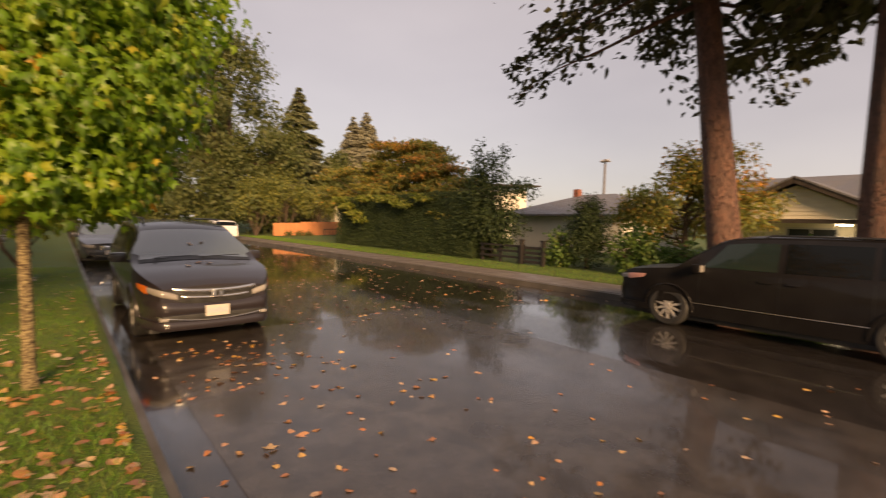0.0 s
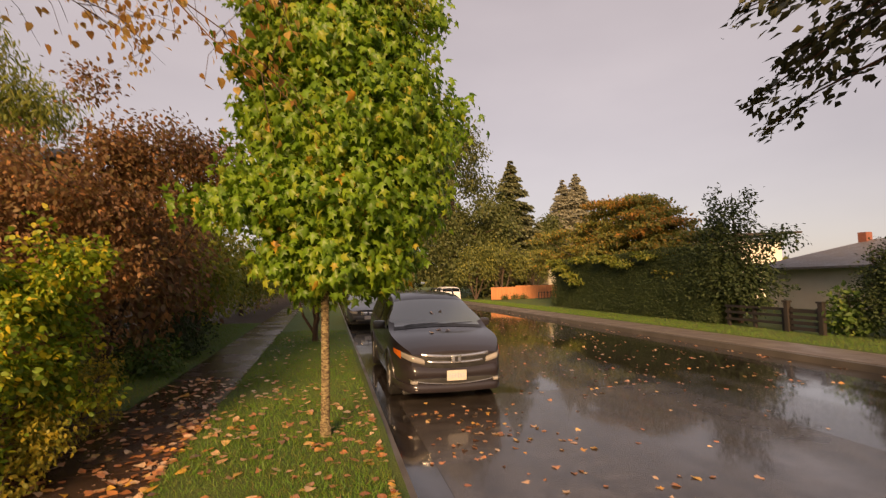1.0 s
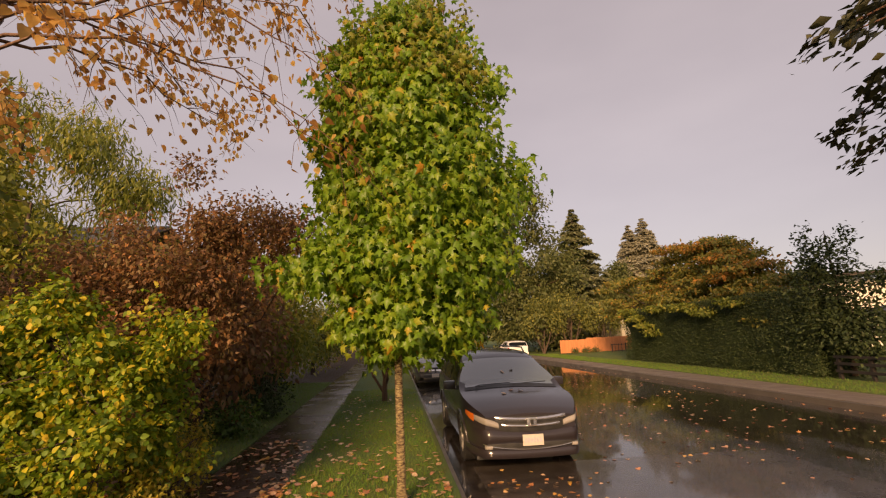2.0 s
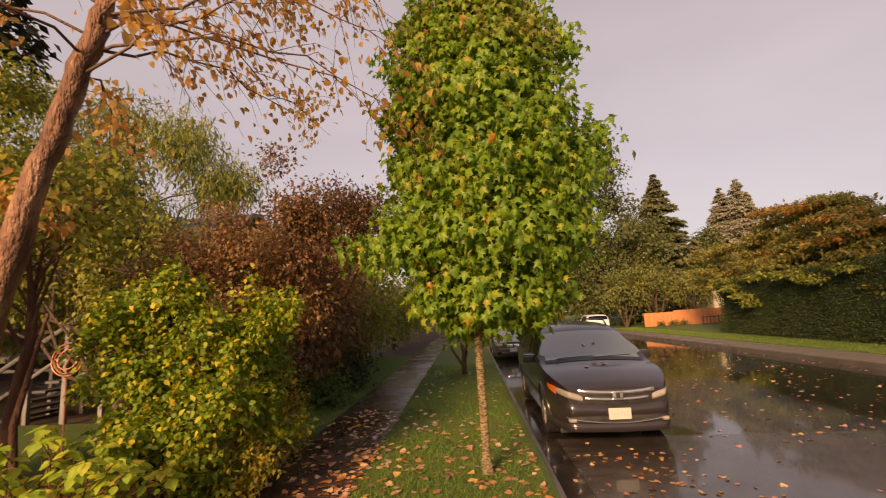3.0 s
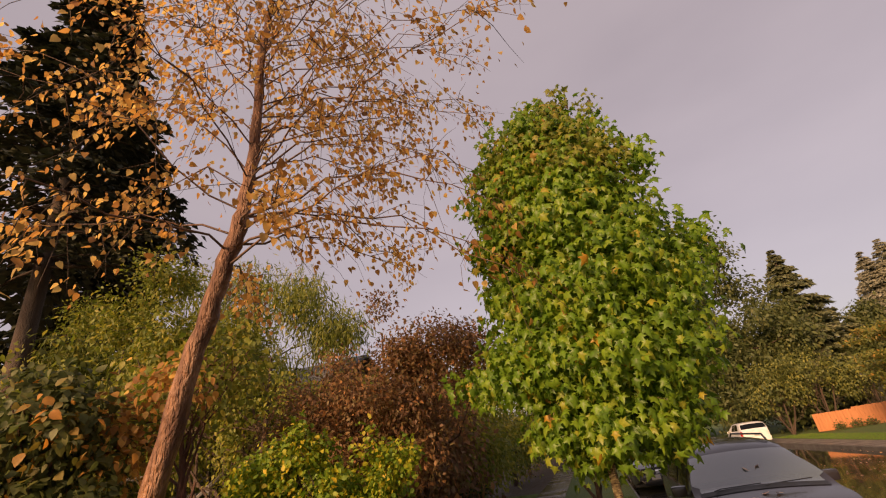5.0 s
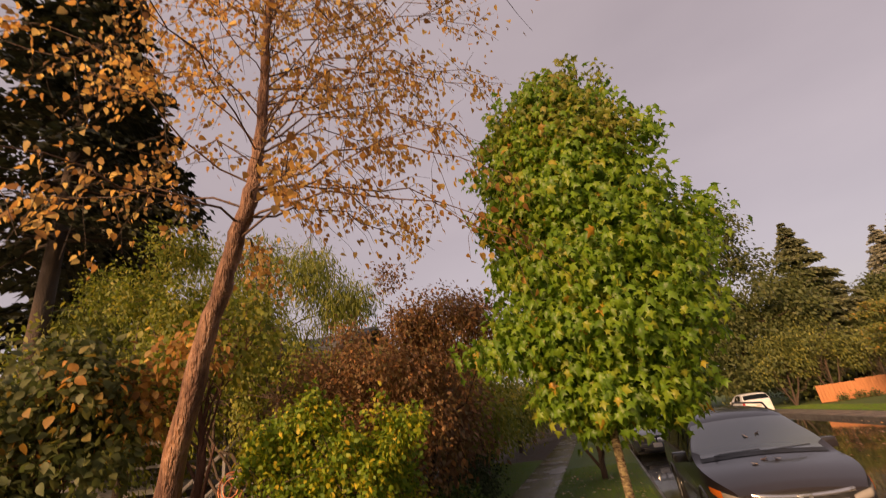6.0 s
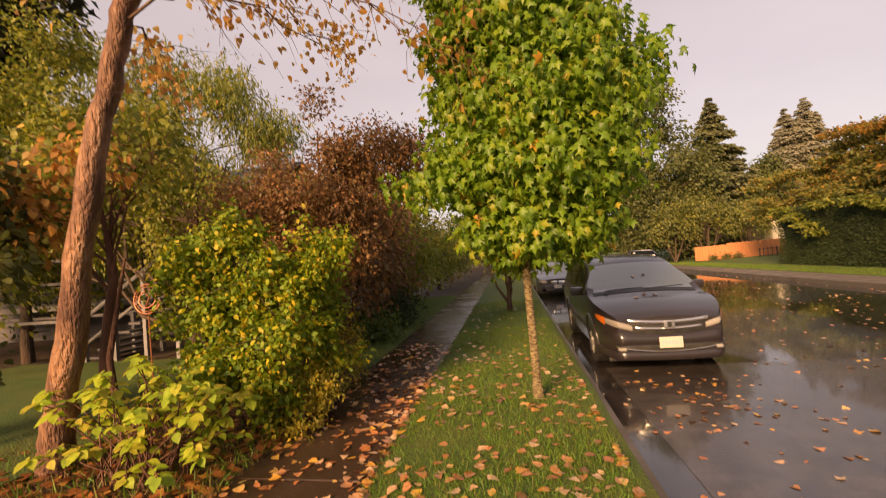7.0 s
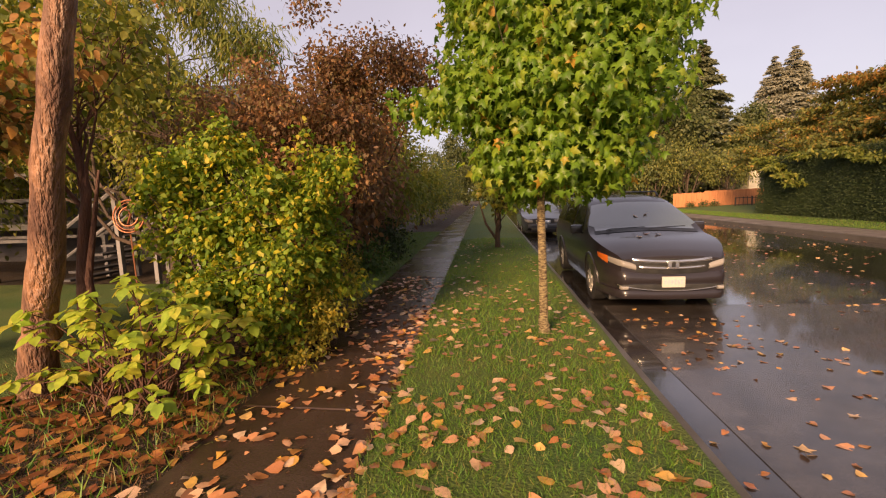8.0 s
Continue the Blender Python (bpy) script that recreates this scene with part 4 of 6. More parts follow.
def hedge():
    """Clipped hedge: dark core, leaves on its faces."""
    rng = np.random.default_rng(140)
    t = thing("hedge", "tall clipped dark green hedge along the lawn", "hedge", at=(13.9, 22.5, 0.15))
    bm = box(bmesh.new(), -0.35, 1.0, -6.9, 6.9, 0, 2.9, 0.3)
    part("hedge_core", bm, M["hedge_leaf"], t, "dark twiggy inside")
    n = 64000
    side = rng.random(n)
    p = np.stack([rng.uniform(-0.55, 1.2, n), rng.uniform(-7.1, 7.1, n), rng.uniform(0.0, 3.15, n)], 1)
    o = np.zeros((n, 3))
    front = side < 0.62
    p[front, 0], o[front, 0] = -0.5, -1
    top = (side >= 0.62) & (side < 0.85)
    p[top, 2], o[top, 2] = 3.05, 1
    e1 = side >= 0.85
    p[e1, 1] = np.where(rng.random(e1.sum()) < 0.5, -7.05, 7.05)
    o[e1, 1] = np.sign(p[e1, 1])
    wob = np.array([noise.noise((a[1] * 0.8, a[2] * 0.8, a[0] * 0.8)) for a in p])
    p = p + o * (wob * 0.18)[:, None] + rng.normal(0, 0.05, (n, 3))
    v, f = scatter(OVAL, p, o * 0.5 + rng.normal(0, 0.6, (n, 3)), o + rng.normal(0, 0.4, (n, 3)), 0.068 * (0.6 + 0.7 * rng.random(n)))
    raw_part("foliage", v, f, M["hedge_leaf"], t)


hedge()

# ---------- vehicles ----------
def paint(name, c, coat=0.8, gloss=0.25):
    m, n, l, p = nodes_of(name)
    p.inputs["Metallic"].default_value, p.inputs["Roughness"].default_value = 0.1, 0.38
    p.inputs["Coat Weight"].default_value, p.inputs["Coat Roughness"].default_value = coat, 0.03
    p.inputs["Specular IOR Level"].default_value = gloss
    dirt = noise_fac(n, l, 2.5, 5, 0.4, 0.75)
    col = mix_rgb(n, l, dirt, c, tuple(v * 0.8 + 0.006 for v in c))
    l.new(col, p.inputs["Base Color"])
    drops = noise_fac(n, l, 120, 2, 0.55, 0.72)
    b = n.new("ShaderNodeBump")
    b.inputs["Strength"].default_value, b.inputs["Distance"].default_value = 0.12, 0.0015
    l.new(drops, b.inputs["Height"])
    l.new(b.outputs[0], p.inputs["Coat Normal"])
    return m


M["van_paint"] = paint("smoked_brown_paint", (0.021, 0.017, 0.020))
M["van_dark_paint"] = paint("charcoal_paint", (0.009, 0.008, 0.008), 0.25, 0.12)
M["car_black"] = paint("black_paint", (0.035, 0.036, 0.042), 1.0)
M["car_white"] = paint("white_paint", (0.72, 0.72, 0.72))
M["chrome"] = surface("chrome", (0.66, 0.65, 0.64), (0.58, 0.57, 0.56), 8, 60, (0.10, 0.22), 0.9, 0.0, c3=(0.5, 0.49, 0.48))
M["black_plastic"] = surface("black_plastic", (0.012, 0.012, 0.012), (0.02, 0.02, 0.02), 6, 120, (0.35, 0.55), bump=0.1, dist=0.002)
M["rubber"] = surface("tyre_rubber", (0.014, 0.014, 0.014), (0.022, 0.021, 0.02), 8, 140, (0.55, 0.8), bump=0.3, dist=0.003)
M["alloy"] = surface("alloy_rim", (0.7, 0.67, 0.63), (0.6, 0.57, 0.54), 6, 90, (0.25, 0.4), 0.6, 0.05, dist=0.001, c3=(0.3, 0.29, 0.28))
M["car_glass"] = glassy("tinted_car_glass", (0.004, 0.005, 0.005))
M["car_glass"].node_tree.nodes["Principled BSDF"].inputs["Specular IOR Level"].default_value = 0.3
M["clear_glass"] = glassy("greenish_side_glass", (0.012, 0.020, 0.017))
M["screen_glass"] = glassy("wet_windscreen_glass", (0.075, 0.10, 0.105))
screen_bsdf = M["screen_glass"].node_tree.nodes["Principled BSDF"]
screen_bsdf.inputs["Coat Weight"].default_value, screen_bsdf.inputs["Coat Roughness"].default_value, screen_bsdf.inputs["Coat IOR"].default_value = 1.0, 0.02, 2.2
M["lamp_glass"] = glassy("headlight_glass", (0.24, 0.225, 0.21), 0.05)
M["amber"] = glassy("amber_lens", (0.55, 0.13, 0.02), 0.1)
M["pink_lens"] = glassy("pinkish_lens", (0.5, 0.26, 0.22), 0.1)
M["red_lens"] = glassy("red_lens", (0.45, 0.02, 0.02), 0.1)
M["plate"] = surface("number_plate", (0.50, 0.47, 0.42), (0.44, 0.41, 0.37), 4, 60, (0.35, 0.5), bump=0.05)
M["plate_mark"] = surface("plate_marks", (0.36, 0.36, 0.42), (0.4, 0.4, 0.45), 4, 60, (0.4, 0.5), bump=0.0)


def interp(table, s):
    """Smooth value of a table of (station, value) at s."""
    xs, vs = [q[0] for q in table], [q[1] for q in table]
    if s <= xs[0]:
        return vs[0]
    for i in range(len(xs) - 1):
        if s <= xs[i + 1]:
            f = (s - xs[i]) / (xs[i + 1] - xs[i])
            m0 = (vs[i + 1] - vs[max(i - 1, 0)]) / (xs[i + 1] - xs[max(i - 1, 0)])
            m1 = (vs[min(i + 2, len(vs) - 1)] - vs[i]) / (xs[min(i + 2, len(vs) - 1)] - xs[i])
            h = xs[i + 1] - xs[i]
            return (2 * f**3 - 3 * f**2 + 1) * vs[i] + (f**3 - 2 * f**2 + f) * h * m0 + (-2 * f**3 + 3 * f**2) * vs[i + 1] + (f**3 - f**2) * h * m1
    return vs[-1]


class Shape:
    """The skin of a vehicle. s runs from the nose (0) to the tail; all in metres, nose towards -y."""

    def __init__(self, length, half, sill, deck, top, nose_round=0.3, tumble=0.16):
        self.length, self.half, self.sill, self.deck, self.top, self.nose_round, self.tumble = length, half, sill, deck, top, nose_round, tumble

    def half_at(self, s):
        f = min(s / 0.9, 1)
        g = min((self.length - s) / 0.5, 1)
        return self.half * (1 - self.nose_round * (1 - f) ** 2.4) * (1 - 0.12 * (1 - g) ** 2)

    def deck_z(self, s):
        return interp(self.deck, s)

    def top_z(self, s):
        return interp(self.top, s)

    def point(self, s, u):
        """u: 0 sill, 1 belt or deck edge, 2 roof edge, 3 centre line of the top; x is positive."""
        h, d, t = self.half_at(s), self.deck_z(s), self.top_z(s)
        sill = self.sill + 0.10 * max(0, 1 - s / 0.35) ** 2 + 0.1 * max(0, 1 - (self.length - s) / 0.4) ** 2
        house = max(0.0, t - d)
        if u <= 1:
            f = u
            x = h * (0.93 + 0.07 * math.sin(min(f * 1.25, 1) * math.pi / 2) - 0.035 * max(0, f - 0.75) / 0.25)
            return x, s, sill + (d - sill) * f
        k = min(1, house / 0.35)
        xe = h * 0.965 - self.tumble * h * k * min(1, house / 0.5)
        if u <= 2:
            f = u - 1
            x0 = h * 0.965
            return x0 + (xe - x0) * f ** 1.2, s, d + house * 0.88 * f
        f = u - 2
        w = xe * math.cos(f * math.pi / 2) if k > 0.3 else xe * (1 - f)
        crown = 0.05 + 0.12 * house
        zt = d + house * 0.88
        return w, s, zt + (t - zt) * math.sin(f * math.pi / 2) + (0.045 * math.sin(f * math.pi / 2) if house < 0.05 else 0)


US = [0, 0.12, 0.3, 0.5, 0.7, 0.85, 0.95, 1, 1.12, 1.35, 1.6, 1.85, 2, 2.15, 2.35, 2.6, 2.8, 3]


def skin_patch(shape, s0, s1, u0, u1, ns, nu, off, sides=(1,), us0=None, us1=None):
    """A piece of the skin, laid just off it; its s range may differ between the low and the high edge."""
    bm = bmesh.new()
    for side in sides:
        g = []
        for j in range(nu + 1):
            fu = j / nu
            u = u0 + (u1 - u0) * fu
            a = s0 if us0 is None else s0 + (us0 - s0) * fu
            b = s1 if us1 is None else s1 + (us1 - s1) * fu
            row = []
            for i in range(ns + 1):
                s = a + (b - a) * i / ns
                p = Vector(shape.point(s, u))
                e = 0.01
                ds = Vector(shape.point(min(s + e, shape.length), u)) - Vector(shape.point(max(s - e, 0), u))
                du = Vector(shape.point(s, min(u + e, 3))) - Vector(shape.point(s, max(u - e, 0)))
                n = ds.cross(du)
                if n.length > 1e-9:
                    n.normalize()
                if n.x < 0 or (abs(n.x) < 0.05 and n.z < 0):
                    n = -n
                p = p + n * off
                row.append(bm.verts.new((p.x * side, p.y, p.z)))
            g.append(row)
        for j in range(nu):
            for i in range(ns):
                bm.faces.new((g[j][i], g[j][i + 1], g[j + 1][i + 1], g[j + 1][i]))
    bmesh.ops.remove_doubles(bm, verts=bm.verts, dist=0.0005)
    return bm


def cylinder(bm, centre, axis, r, depth, seg=32, r2=None):
    m = Matrix.Translation(centre) @ Vector((0, 0, 1)).rotation_difference(Vector(axis)).to_matrix().to_4x4()
    bmesh.ops.create_cone(bm, cap_ends=True, segments=seg, radius1=r, radius2=r if r2 is None else r2, depth=depth, matrix=m)
    return bm


def wheel_at(car, x, y, r, width, spokes=10, rim_mat=None):
    side = 1 if x > 0 else -1
    w = part("wheel", cylinder(bmesh.new(), (x - side * 0.03, y, r), (1, 0, 0), r * 0.55, width * 0.7), M["black_plastic"], car)
    bm = bmesh.new()
    prof = [(r * 0.66, -width / 2), (r * 0.9, -width / 2), (r * 0.985, -width * 0.38), (r, -width * 0.2), (r, width * 0.2), (r * 0.985, width * 0.38), (r * 0.9, width / 2), (r * 0.66, width / 2)]
    seg = 40
    rings = [[bm.verts.new((x + o, y + q * math.cos(2 * math.pi * i / seg), r + q * math.sin(2 * math.pi * i / seg))) for q, o in prof] for i in range(seg)]
    for i in range(seg):
        for j in range(len(prof)):
            bm.faces.new((rings[i][j], rings[i][(j + 1) % len(prof)], rings[(i + 1) % seg][(j + 1) % len(prof)], rings[(i + 1) % seg][j]))
    part("tyre", bm, M["rubber"], w, "black rubber tyre", 40)
    bm = bmesh.new()
    xo = x + side * width * 0.42
    prof = [(r * 0.74, -0.09 * side), (r * 0.74, 0.012 * side), (r * 0.67, 0.012 * side), (r * 0.64, -0.05 * side)]
    rings = [[bm.verts.new((xo + o, y + q * math.cos(2 * math.pi * i / seg), r + q * math.sin(2 * math.pi * i / seg))) for q, o in prof] for i in range(seg)]
    for i in range(seg):
        for j in range(3):
            bm.faces.new((rings[i][j], rings[i][j + 1], rings[(i + 1) % seg][j + 1], rings[(i + 1) % seg][j]))
    cylinder(bm, (xo - side * 0.01, y, r), (1, 0, 0), r * 0.16, 0.05, 20)
    for k in range(spokes):
        a = 2 * math.pi * k / spokes
        b2 = bmesh.new()
        box(b2, -0.018, 0.012, -0.022, 0.022, r * 0.1, r * 0.70, 0.006)
        bmesh.ops.transform(b2, matrix=Matrix.Translation((xo - side * 0.012, y, r)) @ Matrix.Rotation(a, 4, "X"), verts=b2.verts)
        me = bpy.data.meshes.new("spoke")
        b2.to_mesh(me)
        bm.from_mesh(me)
        b2.free()
        bpy.data.meshes.remove(me)
    part("rim", bm, rim_mat or M["alloy"], w, "silver spoked alloy rim", 35)
    return w


def car_body(car, shape, material, wheels, r, ns=64):
    bm = bmesh.new()
    g = []
    for i in range(ns + 1):
        s = shape.length * i / ns
        half = [shape.point(s, u) for u in US]
        row = [(x, y, z) for x, y, z in half] + [(-x, y, z) for x, y, z in reversed(half[:-1])]
        g.append([bm.verts.new(p) for p in row])
    k = len(g[0])
    for i in range(ns):
        for j in range(k - 1):
            bm.faces.new((g[i][j], g[i][j + 1], g[i + 1][j + 1], g[i + 1][j]))
        bm.faces.new((g[i][k - 1], g[i][0], g[i + 1][0], g[i + 1][k - 1]))
    bm.faces.new(g[0])
    bm.faces.new(list(reversed(g[-1])))
    body = part("body", bm, material, car, "", 50)
    cut = bmesh.new()
    for y in wheels:
        for side in (1, -1):
            cylinder(cut, (side * shape.half * 0.95, y, r * 1.0), (1, 0, 0), r * 1.16, 0.56, 40)
    cutter = part("cutter", cut, M["black_plastic"])
    md = body.modifiers.new("arches", "BOOLEAN")
    md.object, md.operation, md.solver = cutter, "DIFFERENCE", "EXACT"
    bpy.context.view_layer.update()
    cut_mesh = bpy.data.meshes.new_from_object(body.evaluated_get(bpy.context.evaluated_depsgraph_get()))
    body.modifiers.clear()
    body.data = cut_mesh
    cut_mesh.set_sharp_from_angle(angle=radians(40))
    bpy.data.objects.remove(cutter)
    part("underside", box(bmesh.new(), -shape.half * 0.84, shape.half * 0.84, 0.3, shape.length - 0.25, shape.sill - 0.10, shape.sill + 0.1, 0.03), M["black_plastic"], car)
    return body


def seam(car, shape, s, u0, u1, lean=0.0):
    for side in (1, -1):
        part("door_seam", skin_patch(shape, s - 0.004, s + 0.004, u0, u1, 1, 12, 0.003, (side,), s - 0.004 + lean, s + 0.004 + lean), M["black_plastic"], car)


def mirror_at(car, x, y, z, material):
    side = 1 if x > 0 else -1
    bm = box(bmesh.new(), x - 0.11, x + 0.11, y - 0.06, y + 0.07, z - 0.075, z + 0.08, 0.05)
    m = part("mirror", bm, material, car, "", 50)
    box_part("mirror_glass", x - 0.085, x + 0.085, y + 0.068, y + 0.075, z - 0.055, z + 0.06, M["lamp_glass"], m)
    box_part("mirror_arm", x - side * 0.2, x - side * 0.08, y - 0.02, y + 0.03, z - 0.08, z - 0.045, M["black_plastic"], m, bevel=0.01)


def front_panel(shape, zlo, zhi, x0, x1, off, depth, n=18, bulge=0.03, taper=True, nz=5):
    """A panel that follows the rounded nose from x0 to x1, between two heights given along it (0 to 1), bulging outwards."""
    bm = bmesh.new()
    cols = []
    for i in range(n + 1):
        u = i / n
        x = x0 + (x1 - x0) * u
        lo, hi = 0.0, 0.9
        for _ in range(24):
            mid = (lo + hi) / 2
            if shape.half_at(mid) * 0.985 < abs(x):
                lo = mid
            else:
                hi = mid
        edge_fade = 1 - (abs(x) / max(abs(x0), abs(x1))) ** 6 * 0.85 if taper else 1
        a, b = zlo(u), zhi(u)
        col = []
        for k in range(nz + 1):
            f = k / nz
            col.append(bm.verts.new((x, hi - (off + bulge * (1 - (2 * f - 1) ** 2)) * edge_fade, a + (b - a) * f)))
        col += [bm.verts.new((x, hi + depth, b)), bm.verts.new((x, hi + depth, a))]
        cols.append(col)
    m = len(cols[0])
    for p, q in zip(cols, cols[1:]):
        for k in range(m):
            bm.faces.new((p[k], p[(k + 1) % m], q[(k + 1) % m], q[k]))
    bm.faces.new(cols[0])
    bm.faces.new(list(reversed(cols[-1])))
    return bm


def front_arc(shape, z0, z1, x0, x1, off, depth, n=18, bulge=0.012, lift=0.0):
    """A bar of one height across the nose; lift raises its ends."""
    bend_up = lambda u: lift * ((x0 + (x1 - x0) * u) / shape.half) ** 2
    return front_panel(shape, lambda u: z0 + bend_up(u), lambda u: z1 + bend_up(u), x0, x1, off, depth, n, bulge)


def number_plate(car, y, z, out=-1):
    pl = box_part("number_plate", -0.155, 0.155, min(y, y + out * 0.012), max(y, y + out * 0.012), z - 0.077, z + 0.077, M["plate"], car, "pale number plate", 0.004)
    for i in range(6):
        x = -0.11 + i * 0.044
        ya = y + out * 0.012
        box_part("plate_mark", x - 0.014, x + 0.014, min(ya, ya + out * 0.002), max(ya, ya + out * 0.002), z - 0.032, z + 0.032, M["plate_mark"], pl)


def minivan(label, at, rz, material, kind):
    car = thing("minivan", label, "minivan", at=at, rz=rz)
    L, H = 5.15, 0.93
    if kind == "front":
        deck = [(0, 0.79), (0.10, 0.85), (0.5, 0.965), (1.0, 1.045), (1.5, 1.07), (2.5, 1.06), (4.2, 1.10), (4.9, 1.10), (5.15, 1.04)]
        top = [(0, 0.79), (0.10, 0.85), (0.5, 0.965), (1.0, 1.045), (1.14, 1.085), (1.4, 1.245), (1.9, 1.535), (2.2, 1.64), (2.6, 1.695), (3.6, 1.715), (4.5, 1.69), (4.85, 1.60), (5.0, 1.35), (5.15, 1.04)]
    else:
        deck = [(0, 0.86), (0.07, 0.95), (0.4, 1.02), (0.9, 1.075), (1.4, 1.09), (2.5, 1.08), (4.2, 1.10), (4.95, 1.10), (5.15, 1.06)]
        top = [(0, 0.86), (0.07, 0.95), (0.4, 1.02), (0.9, 1.075), (1.1, 1.12), (1.3, 1.29), (1.65, 1.57), (1.85, 1.67), (2.3, 1.735), (3.6, 1.755), (4.7, 1.735), (4.95, 1.66), (5.08, 1.4), (5.15, 1.06)]
    sh = Shape(L, H, 0.24, deck, top, 0.26 if kind == "front" else 0.2, 0.21)
    rear, wr = 3.98 if kind == "front" else 4.14, 0.362
    car_body(car, sh, material, (0.98, rear), wr)
    for y in (0.98, rear):
        for x in (0.80, -0.80):
            wheel_at(car, x, y, wr, 0.23, 10)
    # glass
    part("windscreen", skin_patch(sh, 1.17, 1.95 if kind == "front" else 1.75, 2.12, 3, 14, 14, 0.006, (1, -1)), M["screen_glass"], car, "grey wet windscreen", 60)
    part("rear_window", skin_patch(sh, 4.87, 5.04, 2.2, 3, 6, 8, 0.008, (1, -1)), M["car_glass"], car, "", 60)
    for side in (1, -1):
        part("side_window", skin_patch(sh, 1.62 if kind == "front" else 1.5, 2.62, 1.12, 1.9, 10, 6, 0.006, (side,), 2.1 if kind == "front" else 1.86, 2.62), M["clear_glass"], car, "tinted front window", 60)
        part("side_window", skin_patch(sh, 2.72, 3.72, 1.12, 1.9, 8, 6, 0.006, (side,)), M["car_glass"], car, "tinted sliding-door window", 60)
        part("side_window", skin_patch(sh, 3.8, 4.7, 1.12, 1.9, 8, 6, 0.006, (side,), 3.8, 4.55), M["car_glass"], car, "tinted rear quarter window", 60)
        mirror_at(car, side * 1.02, 1.62 if kind == "front" else 1.5, 1.12, material)
        for s in (2.5, 3.62) if kind == "front" else (2.5, 2.86):
            part("door_handle", skin_patch(sh, s - 0.1, s + 0.08, 0.86, 0.92, 4, 2, 0.025, (side,)), material, car, "", 60)
        part("roof_rail", tube_bm([(side * 0.60, 2.3, 1.65), (side * 0.60, 2.45, 1.735), (side * 0.60, 4.4, 1.735), (side * 0.60, 4.55, 1.66)], 0.016), M["black_plastic"], car, "", 60)
        part("side_moulding", skin_patch(sh, 1.4, 3.75, 0.285, 0.305, 12, 1, 0.012, (side,)), M["chrome"] if kind == "side" else material, car, "", 60)
        part("arch_lip", arch_bm(side, sh, 0.98, wr * 1.165, wr), material, car, "", 60)
        part("arch_lip", arch_bm(side, sh, rear, wr * 1.165, wr), material, car, "", 60)
    for s, ln in ((1.5, 0.0), (2.67, 0.0), (3.76, 0.0)):
        seam(car, sh, s, 0.12, 1.0)
    part("bonnet_seam", front_arc(sh, deck[0][1] - 0.006, deck[0][1] + 0.004, -0.52, 0.52, 0.012, 0.03, 18, 0.0, 0.03), M["black_plastic"], car)
    part("cowl", skin_patch(sh, 1.06, 1.17, 2.1, 3, 3, 10, 0.008, (1, -1)), M["black_plastic"], car, "black cowl below the windscreen", 60)
    for x0, x1 in ((-0.62, 0.02), (0.05, 0.66)):
        part("wiper", tube_bm([(x0, 1.12, 1.13), (x0 + 0.1, 1.17, 1.145), (x1, 1.22, 1.16)], 0.007), M["black_plastic"], car, "", 60)
    # nose
    dz = 0.0 if kind == "front" else 0.08
    g = part("grille", front_panel(sh, lambda u: 0.535 + dz + 0.10 * (2 * u - 1) ** 2, lambda u: 0.79 + dz + 0.012 * (2 * u - 1) ** 2, -0.53, 0.53, 0.008, 0.08, 24, 0.012), M["black_plastic"], car, "black grille with bright bars", 40)
    for z, w, h in ((0.755, 0.535, 0.048), (0.662, 0.46, 0.046)):
        part("grille_bar", front_arc(sh, z + dz - h / 2, z + dz + h / 2, -w, w, 0.026, 0.05, 24, 0.022, 0.10), M["chrome"], g, "polished bar", 50)
    part("grille_bar", front_arc(sh, 0.702 + dz, 0.714 + dz, -0.50, 0.50, 0.018, 0.05, 24, 0.008, 0.10), M["black_plastic"], g, "", 50)
    em = box(bmesh.new(), -0.075, 0.075, -0.075, -0.045, 0.655 + dz, 0.785 + dz, 0.028)
    badge = part("emblem", em, M["chrome"], g, "polished square badge", 40)
    box_part("emblem_recess", -0.026, 0.026, -0.0775, -0.074, 0.685 + dz, 0.755 + dz, M["black_plastic"], badge)
    for side in (1, -1):
        hl = part("headlight", front_panel(sh, lambda u: 0.64 + dz + 0.125 * u ** 1.2, lambda u: 0.715 + dz + 0.12 * u ** 0.75, side * 0.49, side * 0.885, 0.012, 0.06, 18, 0.026, False), M["lamp_glass"], car, "clear headlight", 50)
        part("lens", front_panel(sh, lambda u: 0.705 + dz + 0.05 * u, lambda u: 0.825 + dz + 0.025 * u, side * 0.815, side * 0.895, 0.022, 0.04, 8, 0.026, False), M["amber"] if kind == "front" else M["pink_lens"], hl, "amber corner lens" if kind == "front" else "pinkish corner lens", 50)
        part("bonnet_seam", front_panel(sh, lambda u: 0.718 + dz + 0.121 * u ** 0.75, lambda u: 0.732 + dz + 0.117 * u ** 0.75, side * 0.49, side * 0.89, 0.010, 0.05, 18, 0.0, False), M["black_plastic"], car)
        for xb, rb in ((0.585, 0.040), (0.685, 0.038)):
            b2 = bmesh.new()
            yb = 0.05 + 0.36 * (xb - 0.5)
            cylinder(b2, (side * xb, yb - 0.04, 0.715 + dz + 0.28 * (xb - 0.585)), (side * 0.3, 1, 0), rb, 0.05, 20, rb * 0.7)
            part("lamp_bowl", b2, M["chrome"], hl, "", 40)
        part("fog_light", front_panel(sh, lambda u: 0.365, lambda u: 0.41, side * 0.60, side * 0.70, 0.05, 0.05, 8, 0.01, False), M["lamp_glass"], car, "", 40)
